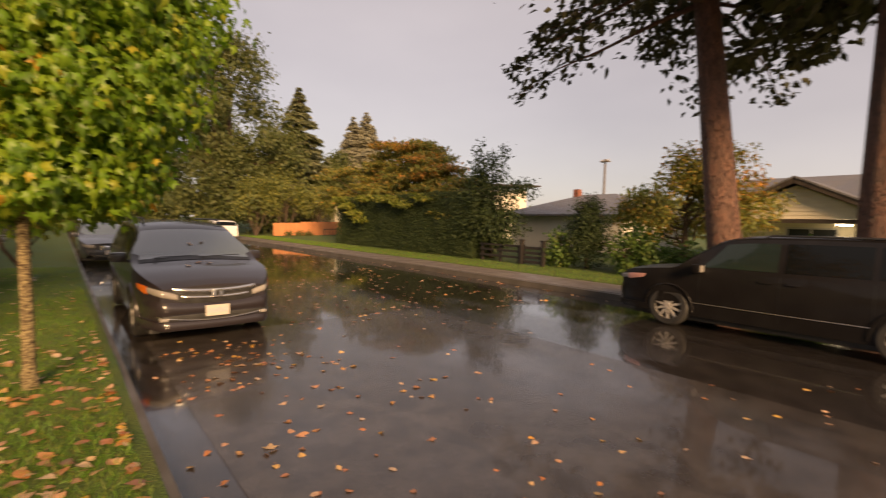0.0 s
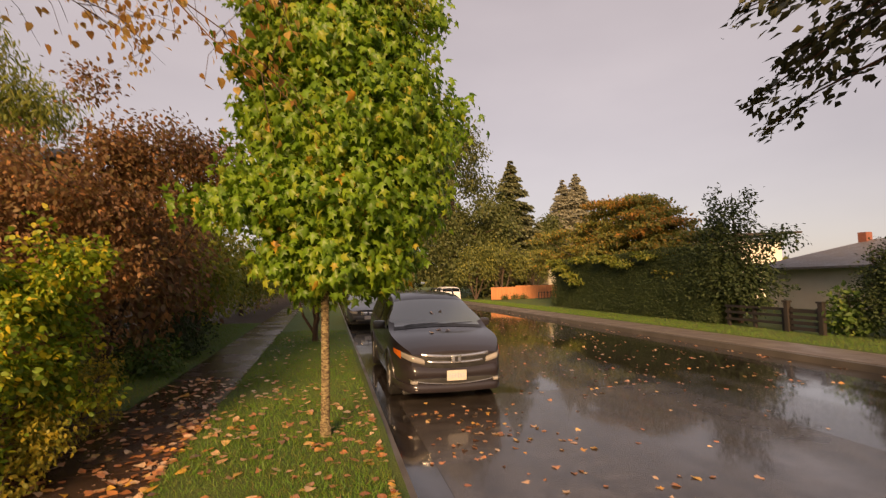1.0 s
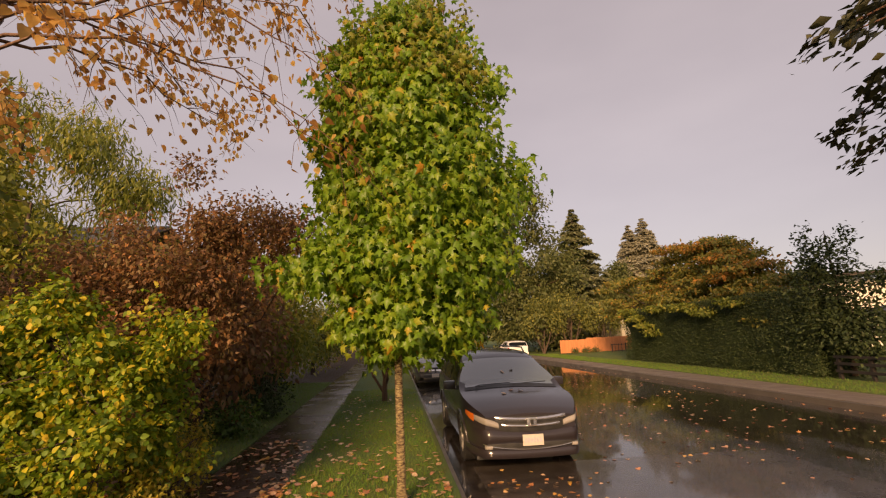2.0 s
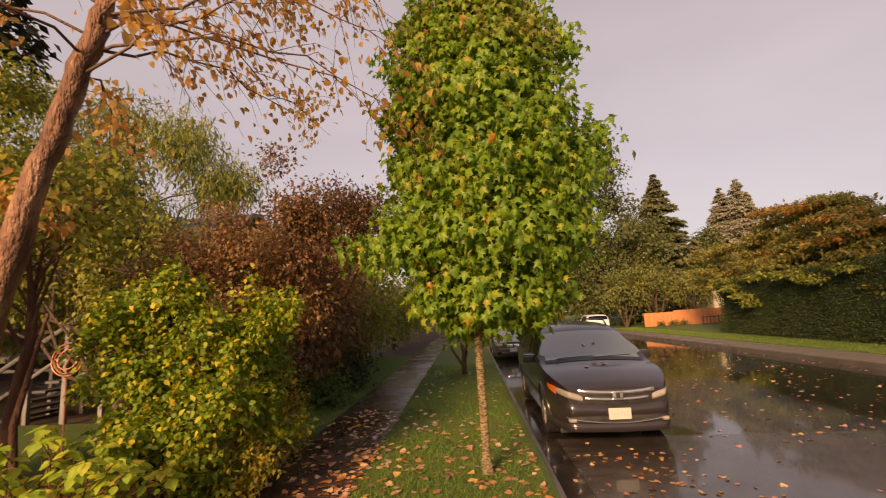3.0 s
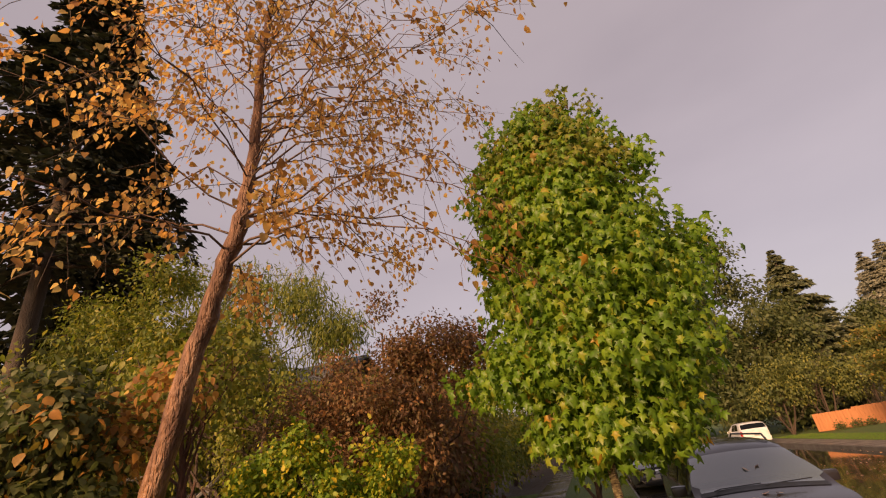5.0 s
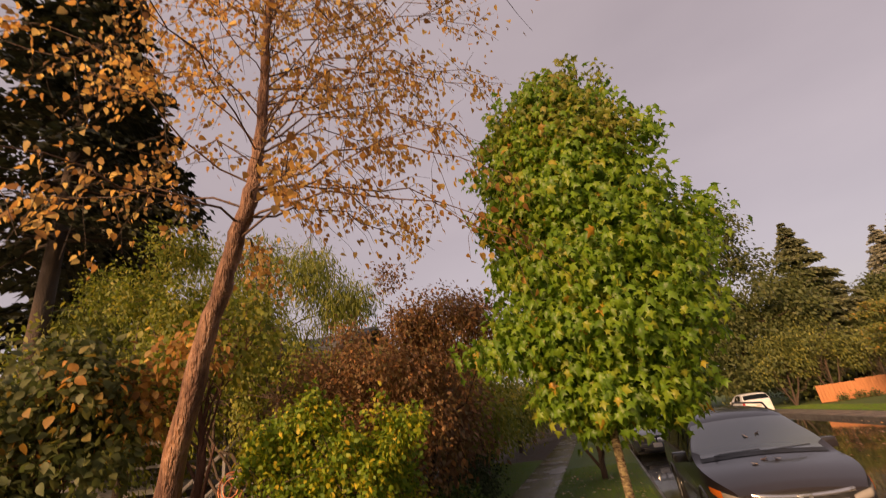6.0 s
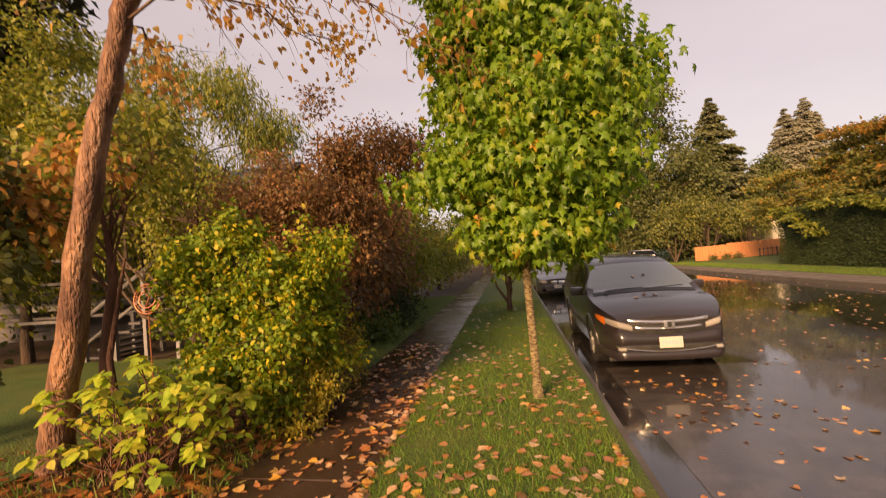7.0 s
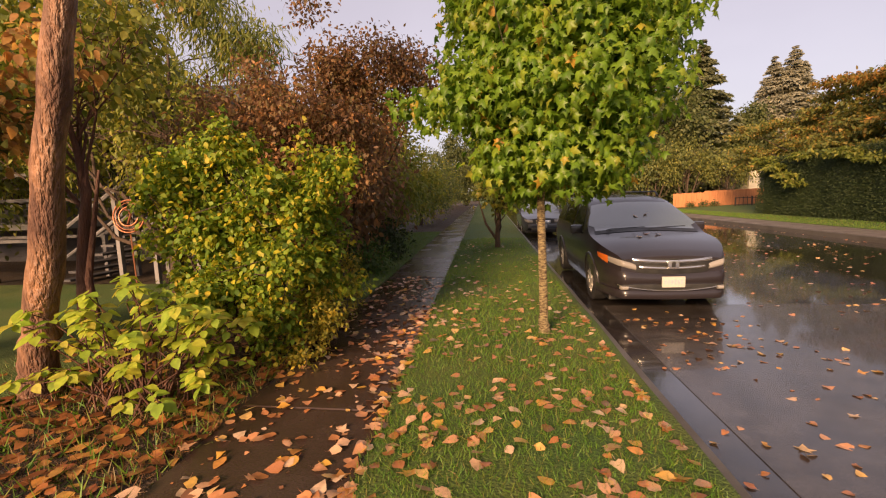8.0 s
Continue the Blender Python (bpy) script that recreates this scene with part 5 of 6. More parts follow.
    part("bumper", front_panel(sh, lambda u: 0.43, lambda u: 0.575 + dz + 0.09 * abs(2 * u - 1) ** 2, -0.915, 0.915, 0.022, 0.12, 32, 0.038), material, car, "", 50)
    part("air_intake", front_arc(sh, 0.345, 0.435, -0.72, 0.72, 0.022, 0.1, 24, 0.004, 0.05), M["black_plastic"], car, "black lower air intake", 40)
    part("bumper_trim", front_arc(sh, 0.336, 0.350, -0.72, 0.72, 0.050, 0.06, 24, 0.008, 0.13), M["chrome"] if kind == "front" else material, car, "thin bright trim", 40)
    part("front_lip", front_arc(sh, 0.215, 0.332, -0.9, 0.9, 0.028, 0.12, 28, 0.022, 0.03), material, car, "", 50)
    number_plate(car, -0.075, 0.475)
    for side in (1, -1):
        part("tail_light", skin_patch(sh, 4.86, 5.1, 0.55, 1.0, 4, 4, 0.01, (side,)), M["red_lens"], car, "", 60)
    return car


def tube_bm(pts, r, seg=8):
    v, q = tubes([[(*p, r) for p in pts]], seg)
    bm = bmesh.new()
    vs = [bm.verts.new(tuple(p)) for p in v]
    for f in q:
        bm.faces.new([vs[i] for i in f])
    for ring in (vs[:seg], vs[-seg:]):
        bm.faces.new(ring)
    return bm


def arch_bm(side, sh, y, r, hub):
    pts = []
    for i in range(17):
        a = math.pi * (i / 16) * 1.1 - 0.05 * math.pi
        z = hub + r * math.sin(a)
        s = y + r * math.cos(a)
        f = max(0, (z - sh.sill) / (sh.deck_z(s) - sh.sill))
        pts.append((side * (sh.point(s, min(f, 1))[0] + 0.002), s, z))
    return tube_bm(pts, 0.018, 6)


def saloon(name, label, category, at, rz, material, hatch=False):
    """A smaller car, seen from afar."""
    car = thing(name, label, category, at=at, rz=rz)
    L, H = (4.1, 0.87) if hatch else (4.5, 0.88)
    top = [(0, 0.70), (0.5, 0.82), (1.1, 0.92), (1.35, 1.0), (1.9, 1.34), (2.3, 1.43), (3.0, 1.44), (3.6, 1.30), (4.1, 1.05), (4.5, 0.92)]
    deck = [(0, 0.70), (0.5, 0.82), (1.1, 0.92), (2.5, 0.93), (3.8, 0.96), (4.1, 1.0), (4.5, 0.92)]
    if hatch:
        top = [(0, 0.72), (0.5, 0.86), (0.9, 0.95), (1.1, 1.04), (1.6, 1.38), (2.0, 1.50), (3.2, 1.52), (3.7, 1.42), (3.95, 1.1), (4.1, 0.95)]
        deck = [(0, 0.72), (0.5, 0.86), (0.9, 0.95), (2.5, 0.97), (3.7, 1.02), (4.1, 0.95)]
    sh = Shape(L, H, 0.22, deck, top, 0.24, 0.16)
    rear_axle = L - 0.85
    car_body(car, sh, material, (0.85, rear_axle), 0.31, 40)
    for y in (0.85, rear_axle):
        for x in (0.76, -0.76):
            wheel_at(car, x, y, 0.31, 0.2, 7)
    a, b = (1.06, 1.72) if hatch else (1.28, 2.0)
    part("windscreen", skin_patch(sh, a + 0.04, b, 2.2, 3, 8, 8, 0.006, (1, -1)), M["screen_glass"], car, "", 60)
    c, d = (3.72, 3.94) if hatch else (3.35, 4.0)
    part("rear_window", skin_patch(sh, c, d, 2.2, 3, 6, 8, 0.008, (1, -1)), M["car_glass"], car, "", 60)
    for side in (1, -1):
        part("side_window", skin_patch(sh, 1.75, 2.5, 1.12, 1.9, 6, 4, 0.006, (side,), 2.1, 2.5), M["car_glass"], car, "", 60)
        part("side_window", skin_patch(sh, 2.58, 3.4, 1.12, 1.9, 6, 4, 0.006, (side,), 2.58, 3.2), M["car_glass"], car, "", 60)
        mirror_at(car, side * 0.95, 1.55, 0.98, material)
        part("headlight", front_arc(sh, 0.56, 0.67, side * 0.45, side * 0.78, 0.014, 0.06, 8, 0.02, 0.05), M["lamp_glass"], car, "", 40)
        part("tail_light", skin_patch(sh, L - 0.28, L - 0.04, 0.55, 1.0, 4, 4, 0.012, (side,)), M["red_lens"], car, "red tail light", 60)
        part("grille", front_arc(sh, 0.52, 0.66, side * 0.03, side * 0.3, 0.02, 0.06, 8), M["chrome"], car, "", 40)
    part("bumper", front_arc(sh, 0.34, 0.5, -0.8, 0.8, 0.04, 0.1, 20), material, car, "", 40)
    part("air_intake", front_arc(sh, 0.22, 0.34, -0.5, 0.5, 0.02, 0.1, 16), M["black_plastic"], car, "", 40)
    part("rear_bumper", box(bmesh.new(), -0.78, 0.78, L - 0.06, L + 0.05, 0.34, 0.6, 0.04), material, car, "", 40)
    number_plate(car, -0.04, 0.42)
    number_plate(car, L + 0.012, 0.72, 1)
    return car


minivan("dark brown minivan with fallen leaves on its bonnet", (1.07, 7.24, 0.0), 2.0, M["van_paint"], "front")
minivan("charcoal minivan parked on the opposite side of the wet street", (9.0, 5.12, 0.0), 182.0, M["van_dark_paint"], "side")
saloon("parked_car", "black saloon car parked at the kerb behind the minivan", "car", (0.25, 19.9, 0.0), 2.3, M["car_black"])
saloon("parked_car", "white hatchback parked far down the street, seen from behind", "car", (7.65, 40.8, 0.0), 182, M["car_white"], True)

# ---------- houses ----------
M["cream_siding"] = surface("cream_siding", (0.74, 0.68, 0.54), (0.66, 0.60, 0.48), 1.5, 50, (0.6, 0.8), bump=0.15, dist=0.004, stretch=(1, 1, 4))
M["white_stucco"] = surface("white_stucco", (0.78, 0.74, 0.65), (0.70, 0.66, 0.58), 1.2, 80, (0.7, 0.9), bump=0.4, dist=0.006)
M["grey_siding"] = surface("grey_siding", (0.085, 0.08, 0.09), (0.06, 0.057, 0.064), 1.2, 50, (0.6, 0.8), bump=0.15, dist=0.004, stretch=(1, 1, 4))
M["shingle"] = surface("grey_shingles", (0.13, 0.13, 0.145), (0.18, 0.175, 0.185), 1.8, 30, (0.45, 0.75), bump=0.6, dist=0.02, stretch=(1, 1, 2))
M["dark_trim"] = surface("dark_brown_trim", (0.035, 0.026, 0.022), (0.05, 0.038, 0.03), 3, 60, (0.5, 0.7), bump=0.1)
M["white_trim"] = surface("white_paint_trim", (0.55, 0.53, 0.52), (0.45, 0.43, 0.42), 3, 60, (0.5, 0.7), bump=0.1)
M["rail_paint"] = surface("grey_rail_paint", (0.22, 0.21, 0.22), (0.15, 0.145, 0.15), 3, 60, (0.5, 0.7), bump=0.1)
M["window_glass"] = glassy("house_window_glass", (0.03, 0.035, 0.04), 0.05)
# Cedar colour includes the orange of the low sunlight on the planks.
M["cedar"] = surface("orange_lit_cedar", (0.50, 0.20, 0.075), (0.40, 0.155, 0.06), 2, 30, (0.55, 0.75), bump=0.2, dist=0.005, stretch=(4, 4, 0.4))
M["dark_wood"] = surface("dark_fence_wood", (0.014, 0.011, 0.010), (0.024, 0.018, 0.015), 3, 50, (0.6, 0.8), bump=0.3, dist=0.005, stretch=(1, 1, 0.3))
M["pole_wood"] = surface("grey_pole_wood", (0.17, 0.14, 0.12), (0.12, 0.10, 0.085), 3, 40, (0.7, 0.9), bump=0.4, dist=0.01, stretch=(1, 1, 0.2))
M["copper"] = surface("copper_wire", (0.55, 0.22, 0.12), (0.42, 0.17, 0.09), 8, 60, (0.3, 0.5), 0.7, 0.1, dist=0.002)
M["brick_red"] = surface("chimney_brick", (0.25, 0.09, 0.06), (0.2, 0.08, 0.055), 6, 40, (0.7, 0.9), bump=0.3)


def prism(bm, pts, axis_from, axis_to, along="x"):
    """A polygon in the upright plane, drawn out along one axis."""
    ends = []
    for v in (axis_from, axis_to):
        ends.append([bm.verts.new((v, a, b) if along == "x" else (a, v, b)) for a, b in pts])
    n = len(pts)
    for i in range(n):
        bm.faces.new((ends[0][i], ends[0][(i + 1) % n], ends[1][(i + 1) % n], ends[1][i]))
    bm.faces.new(list(reversed(ends[0])))
    bm.faces.new(ends[1])
    return bm


def window_on(house, x, y, z, w, h, axis="x"):
    """A framed window on a wall that faces the street (axis x) or along it (axis y)."""
    def b(name, u0, u1, z0, z1, d0, d1, mt, par, label=""):
        if axis == "x":
            return box_part(name, x + d0, x + d1, y + u0, y + u1, z + z0, z + z1, mt, par, label)
        return box_part(name, x + u0, x + u1, y + d0, y + d1, z + z0, z + z1, mt, par, label)
    wd = b("window", -w / 2, w / 2, -h / 2, h / 2, -0.03, -0.01, M["window_glass"], house, "dark window pane")
    for u0, u1, z0, z1 in ((-w / 2 - 0.07, -w / 2, -h / 2, h / 2), (w / 2, w / 2 + 0.07, -h / 2, h / 2), (-w / 2 - 0.07, w / 2 + 0.07, h / 2, h / 2 + 0.07), (-w / 2 - 0.1, w / 2 + 0.1, -h / 2 - 0.08, -h / 2), (-0.025, 0.025, -h / 2, h / 2)):
        b("window_frame", u0, u1, z0, z1, -0.05, 0.01, M["white_trim"], wd)


def siding(house, x, y0, y1, z0, z1, mt, step=0.16, clip=None):
    z = z0
    while z < z1 - 0.02:
        a, b = (y0, y1) if clip is None else clip(z + step)
        if b - a > 0.15:
            bm = prism(bmesh.new(), [(x - 0.028, z), (x, z), (x, z + step), (x - 0.006, z + step)], a, b, "y")
            part("siding_board", bm, mt, house)
        z += step


gh = thing("bungalow", "low cream bungalow with dark-trimmed gable and grey shingle roof", "house", at=(22, 6.1, 0.2))
box_part("wall", 1.3, 9, -11.5, 2.4, -0.3, 2.4, M["cream_siding"], gh, "cream wall")
gab = lambda z: (-3.4 + (z - 2.15) / 0.47 * 1.0, 2.35 - (z - 2.15) / 0.47 * 1.0)
part("gable_wall", prism(bmesh.new(), [(-3.4, 2.15), (2.35, 2.15), (-0.5, 3.5)], 0.0, 1.6), M["cream_siding"], gh, "cream clapboard gable")
siding(gh, 0.0, -3.4, 2.35, 2.15, 3.45, M["cream_siding"], 0.15, gab)
for y0, z0, y1, z1 in ((-4.0, 2.02, -0.52, 3.72), (2.95, 2.02, -0.48, 3.72)):
    part("barge_board", prism(bmesh.new(), [(y0, z0 - 0.16), (y0, z0 + 0.06), (y1, z1 + 0.06), (y1, z1 - 0.16)], -0.42, -0.36), M["dark_trim"], gh, "dark brown barge board")
    part("roof", prism(bmesh.new(), [(y0, z0 + 0.05), (y0, z0 + 0.13), (y1, z1 + 0.13), (y1, z1 + 0.05)], -0.45, 5.5), M["shingle"], gh, "wet grey shingle slope")
part("roof", prism(bmesh.new(), [(0.8, 2.45), (0.8, 2.55), (5.4, 4.35), (9.8, 2.55), (9.8, 2.45), (5.4, 4.22)], -12.2, 3.1, "y"), M["shingle"], gh, "wet grey shingle main roof")
box_part("porch_beam", -0.05, 0.15, -6, 2.35, 1.98, 2.14, M["dark_trim"], gh)
for y in (2.2, -2.6):
    box_part("porch_post", -0.02, 0.1, y - 0.06, y + 0.06, -0.1, 1.98, M["white_trim"], gh)
window_on(gh, 1.29, -0.8, 1.2, 1.6, 1.1)
lamp_glow, ln, ll, lp = nodes_of("porch_lamp_glow")
lp.inputs["Emission Color"].default_value, lp.inputs["Emission Strength"].default_value = (1.0, 0.82, 0.55, 1), 9.0
box_part("porch_lamp", 0.3, 0.75, -2.15, -1.75, 1.9, 1.97, lamp_glow, gh, "lit porch lamp", 0.02)

wh = thing("white_house", "low white stucco house with hipped grey roof and chimney", "house", at=(22, 17.0, 0.2))
box_part("wall", 0, 8, -4, 4, -0.3, 2.35, M["white_stucco"], wh, "white stucco wall")
bm = bmesh.new()
base = [bm.verts.new(p) for p in ((-0.7, -4.7, 2.3), (8.7, -4.7, 2.3), (8.7, 4.7, 2.3), (-0.7, 4.7, 2.3))]
low = [bm.verts.new((v.co.x, v.co.y, 2.2)) for v in base]
top = [bm.verts.new((4, -1.2, 3.75)), bm.verts.new((4, 1.2, 3.75))]
for f in ((base[0], base[1], top[0]), (base[2], base[3], top[1]), (base[1], base[2], top[1], top[0]), (base[3], base[0], top[0], top[1])):
    bm.faces.new(f)
for i in range(4):
    bm.faces.new((base[i], low[i], low[(i + 1) % 4], base[(i + 1) % 4]))
bm.faces.new(low)
part("roof", bm, M["shingle"], wh, "hipped grey shingle roof")
box_part("chimney", 3.5, 3.9, 1.3, 1.7, 2.9, 4.1, M["brick_red"], wh, "brick chimney")
window_on(wh, -0.005, -1.8, 1.35, 1.8, 1.1)

th = thing("terrace_house", "pale two-storey house with a roofed balcony behind the hedge", "house", at=(26.0, 33.5, 0.2))
box_part("wall", 0, 8, -3.2, 4.5, -0.3, 2.9, M["white_stucco"], th, "pale wall")
box_part("wall", 2.2, 8, -3.2, 4.5, 2.9, 5.0, M["white_stucco"], th, "pale upper wall")
part("roof", prism(bmesh.new(), [(-0.9, 4.9), (8.5, 5.35), (8.5, 5.5), (-0.9, 5.05)], -4.6, 5.2, "y"), M["dark_trim"], th, "thin dark flat roof")
box_part("balcony_floor", -0.1, 2.2, -3.3, 4.5, 2.9, 3.02, M["white_trim"], th)
for i in range(24):
    y = -3.2 + i * 0.33
    box_part("baluster", -0.05, -0.02, y, y + 0.03, 3.02, 3.85, M["white_trim"], th)
box_part("balcony_rail", -0.07, 0.0, -3.3, 4.5, 3.85, 3.91, M["white_trim"], th)
for y in (-3.2, 4.3):
    box_part("balcony_post", -0.05, 0.04, y, y + 0.09, 3.02, 4.93, M["dark_trim"], th)

eh = thing("beige_house", "beige house with a dark window beyond the fence", "house", at=(21.5, 46, 0.2))
box_part("wall", -1.6, 7, -2, 5, -0.3, 3.4, M["cream_siding"], eh, "beige wall")
part("roof", prism(bmesh.new(), [(-2.3, 3.3), (-2.3, 3.4), (2.7, 5.2), (7.7, 3.4), (7.7, 3.3), (2.7, 5.08)], -2.7, 5.6, "y"), M["shingle"], eh, "grey roof")
window_on(eh, -0.2, -2.005, 2.0, 1.0, 1.2, "y")

lh = thing("garden_house", "grey clapboard house half hidden by the garden", "house", at=(-12, 13.5, 0.1))
box_part("wall", -12, 1.5, 0, 8, -0.2, 4.4, M["grey_siding"], lh, "grey clapboard wall")
for i in range(27):
    box_part("siding_board", -12, 1.5, -0.03, -0.004, 0.05 + i * 0.16, 0.19 + i * 0.16, M["grey_siding"], lh)
part("roof", prism(bmesh.new(), [(-0.9, 4.2), (-0.9, 4.35), (4, 6.4), (8.9, 4.35), (8.9, 4.2), (4, 6.28)], -12.6, 2.2), M["shingle"], lh, "grey roof")
window_on(lh, -1.2, -0.035, 2.6, 1.4, 1.3, "y")
window_on(lh, -6.0, -0.035, 2.6, 1.8, 1.3, "y")
box_part("porch_floor", -7.5, -1.0, -2.6, 0.0, 1.2, 1.35, M["white_trim"], lh, "pale porch floor")

st = thing("porch_stairs", "grey wooden stairs with white-painted railings", "stairs", at=(-10.6, 9.2, 0.1))
for i in range(8):
    box_part("step", -0.6 + i * 0.3, -0.28 + i * 0.3, -0.1, 1.2, 0.1 + i * 0.19, 0.15 + i * 0.19, M["grey_siding"], st)
for y in (-0.12, 1.2):
    for dz, r in ((0.35, 0.035), (0.95, 0.045)):
        part("handrail", tube_bm([(-0.7, y, dz + 0.05), (2.0, y, dz + 1.66)], r, 6), M["rail_paint"], st, "white handrail")
    for i in range(4):
        box_part("post", -0.65 + i * 0.85, -0.56 + i * 0.85, y - 0.045, y + 0.045, 0.0, 1.1 + i * 0.5, M["rail_paint"], st)
    for dz in (1.0, 1.9, 2.45):
        box_part("porch_rail", -5.6, -0.6, y - 0.03, y + 0.03, dz, dz + 0.07, M["rail_paint"], st)

# ---------- fences, gate, pole ----------
wf = thing("cedar_fence", "cedar fence beyond the lawn, coloured as lit orange", "fence", at=(12.7, 41.3, 0.2))
for i in range(38):
    hgt = 1.16 + 0.004 * i + 0.012 * math.sin(i * 2.1) + (0.10 if i > 11 else 0)
    box_part("plank", i * 0.205, i * 0.205 + 0.195, -0.02 - 0.004 * (i % 2), 0.02, 0.0, hgt, M["cedar"], wf)
for i in range(4):
    box_part("post", i * 2.5 + 0.05, i * 2.5 + 0.15, 0.022, 0.12, 0.0, 1.15, M["cedar"], wf)
df = thing("iron_fence", "dark metal fence panel standing before the cedar fence", "fence", at=(16.4, 38.8, 0.2))
for i in range(13):
    box_part("post" if i % 4 == 0 else "bar", i * 0.3, i * 0.3 + (0.1 if i % 4 == 0 else 0.03), -0.02, 0.03, 0.0, 0.75 + 0.02 * i, M["dark_trim"], df)
for z in (0.15, 0.68):
    box_part("rail", 0, 3.7, -0.015, 0.025, z, z + 0.05, M["dark_trim"], df)
for k, (x, s) in enumerate([(13.8, 0.35), (14.8, 0.4), (15.7, 0.35)]):
    broadleaf("border_plant", "small dark plant at the foot of the fence", "plant", 160 + k, [(x, 40.6, 0.2, 0.02), (x, 40.6, 0.4, 0.015), (x, 40.6, 0.6, 0.006)],
              [(x, 40.6, 0.42, s, 0.3, 0.25)], 30, 10, 0.1, OVAL, 0.12, M["wood_leaf"], M["dark_bark"], 4, 0.2, group="border plants")

gt = thing("garden_gate", "dark wooden garden gate between capped posts", "gate", at=(13.5, 11.95, 0.15))
for y in (-0.55, 0.55):
    p = box_part("post", -0.07, 0.07, y - 0.07, y + 0.07, -0.05, 1.02, M["dark_wood"], gt, "", 0.01)
    box_part("cap", -0.1, 0.1, y - 0.1, y + 0.1, 1.0, 1.06, M["dark_wood"], p, "", 0.015)
for z in (0.12, 0.3, 0.48, 0.68):
    box_part("slat", -0.02, 0.02, -0.46, 0.46, z, z + 0.11, M["dark_wood"], gt)
for y in (-0.46, 0.40):
    box_part("stile", 0.02, 0.05, y, y + 0.07, 0.08, 0.85, M["dark_wood"], gt)
rf = thing("rail_fence", "low weathered rail fence beside the gate", "fence", at=(13.6, 13.8, 0.15))
for y in (-1.1, 0.0, 1.1):
    box_part("post", -0.05, 0.05, y - 0.05, y + 0.05, -0.05, 0.8, M["dark_wood"], rf)
for z in (0.25, 0.5, 0.72):
    box_part("rail", -0.08, -0.05, -1.2, 1.2, z, z + 0.09, M["dark_wood"], rf)

up = thing("utility_pole", "distant weathered wooden utility pole with crossarm", "pole", at=(52.4, 33.2, 0))
v, q = tubes([[(0, 0, -0.2, 0.17), (0, 0, 10.6, 0.13)]], 10)
raw_part("pole", v, q, M["pole_wood"], up, smooth=True)
box_part("crossarm", -0.3, 0.3, -0.6, 0.6, 10.25, 10.38, M["pole_wood"], up)
for y in (-0.5, -0.2, 0.2, 0.5):
    box_part("insulator", -0.06, 0.06, y - 0.06, y + 0.06, 10.4, 10.6, M["white_trim"], up)

# ---------- garden spinner ----------
sp = thing("garden_spinner", "copper ring garden spinner on a thin stake", "garden ornament", at=(-5.16, 4.8, 0.05))
part("stake", tube_bm([(0, 0, 0), (0.01, 0, 0.8), (0, 0, 1.45)], 0.008, 6), M["copper"], sp)
for r, w, tilt in ((0.185, 0.009, 0.0), (0.155, 0.004, 0.1), (0.11, 0.008, 0.25)):
    pts = [(r * math.cos(a), 0.02 * math.sin(a + tilt), 1.64 + r * 0.92 * math.sin(a)) for a in np.linspace(0.2, 6.1, 40)]
    part("ring", tube_bm(pts, w, 8), M["copper"], sp, "", 60)
part("vane", tube_bm([(-0.02, 0, 1.56), (0.03, 0, 1.66), (-0.03, 0, 1.72)], 0.012, 6), M["copper"], sp, "", 60)

# ---------- far woods ----------
rng = np.random.default_rng(170)
n = 26000
ang = rng.random(n) * 2 * math.pi
rad = 120 + 45 * rng.random(n)
skyline = 7 + 3.0 * np.sin(ang * 9) + 2.0 * np.sin(ang * 23 + 1)
p = np.stack([rad * np.cos(ang), 30 + rad * np.sin(ang), skyline * rng.random(n) ** 0.6], 1)
v, f = scatter(SPRIG, p, rng.normal(size=(n, 3)) + np.array([0, 0, 0.3]), rng.normal(size=(n, 3)), 2.2 + 1.8 * rng.random(n))
tagged(raw_part("far_woods", v, f, M["wood_leaf"]), "distant line of dark green woods", "woods", kind="stuff")

# ---------- grass ----------
def verge_z(x, y):
    f = (x - WALK_R(y)) / (0.04 - 0.040 * y - WALK_R(y))
    return 0.12 + 0.03 * noise.noise((x * 0.9, y * 0.9, 0)) + 0.03 * math.sin(max(0, min(1, f)) * math.pi)


def blades(name, label, seed, n, place, length, material, lean=0.5):
    rng = np.random.default_rng(seed)
    p = place(rng, n)
    tip = rng.normal(size=(len(p), 3)) * lean + np.array([0, 0, 1.0])
    v, f = scatter(BLADE, p, tip, rng.normal(size=(len(p), 3)), length * (0.5 + rng.random(len(p))))
    return tagged(raw_part(name, v, f, material), label, "grass", kind="stuff")


def on_verge(rng, n):
    y = np.where(rng.random(n) < 0.14, -7 + 8 * rng.random(n), 0.8 + 17 * rng.random(n) ** 1.9)
    x = WALK_R(y) - 0.03 + rng.random(n) * (0.08 - 0.040 * y - WALK_R(y))
    return np.stack([x, y, [verge_z(a, b) - 0.004 for a, b in zip(x, y)]], 1)


def on_far_lawn(rng, n):
    y = 2 + 40 * rng.random(n)
    x = 12.0 - 0.048 * y + rng.random(n) * 2.2
    return np.stack([x, y, np.full(n, 0.15) + 0.03 * np.clip(x - 13, 0, 9)], 1)


def on_garden_lawn(rng, n):
    y = 7.7 + 14 * rng.random(n)
    x = WALK_L(y) - rng.random(n) * 3.2
    return np.stack([x, y, np.full(n, 0.13)], 1)


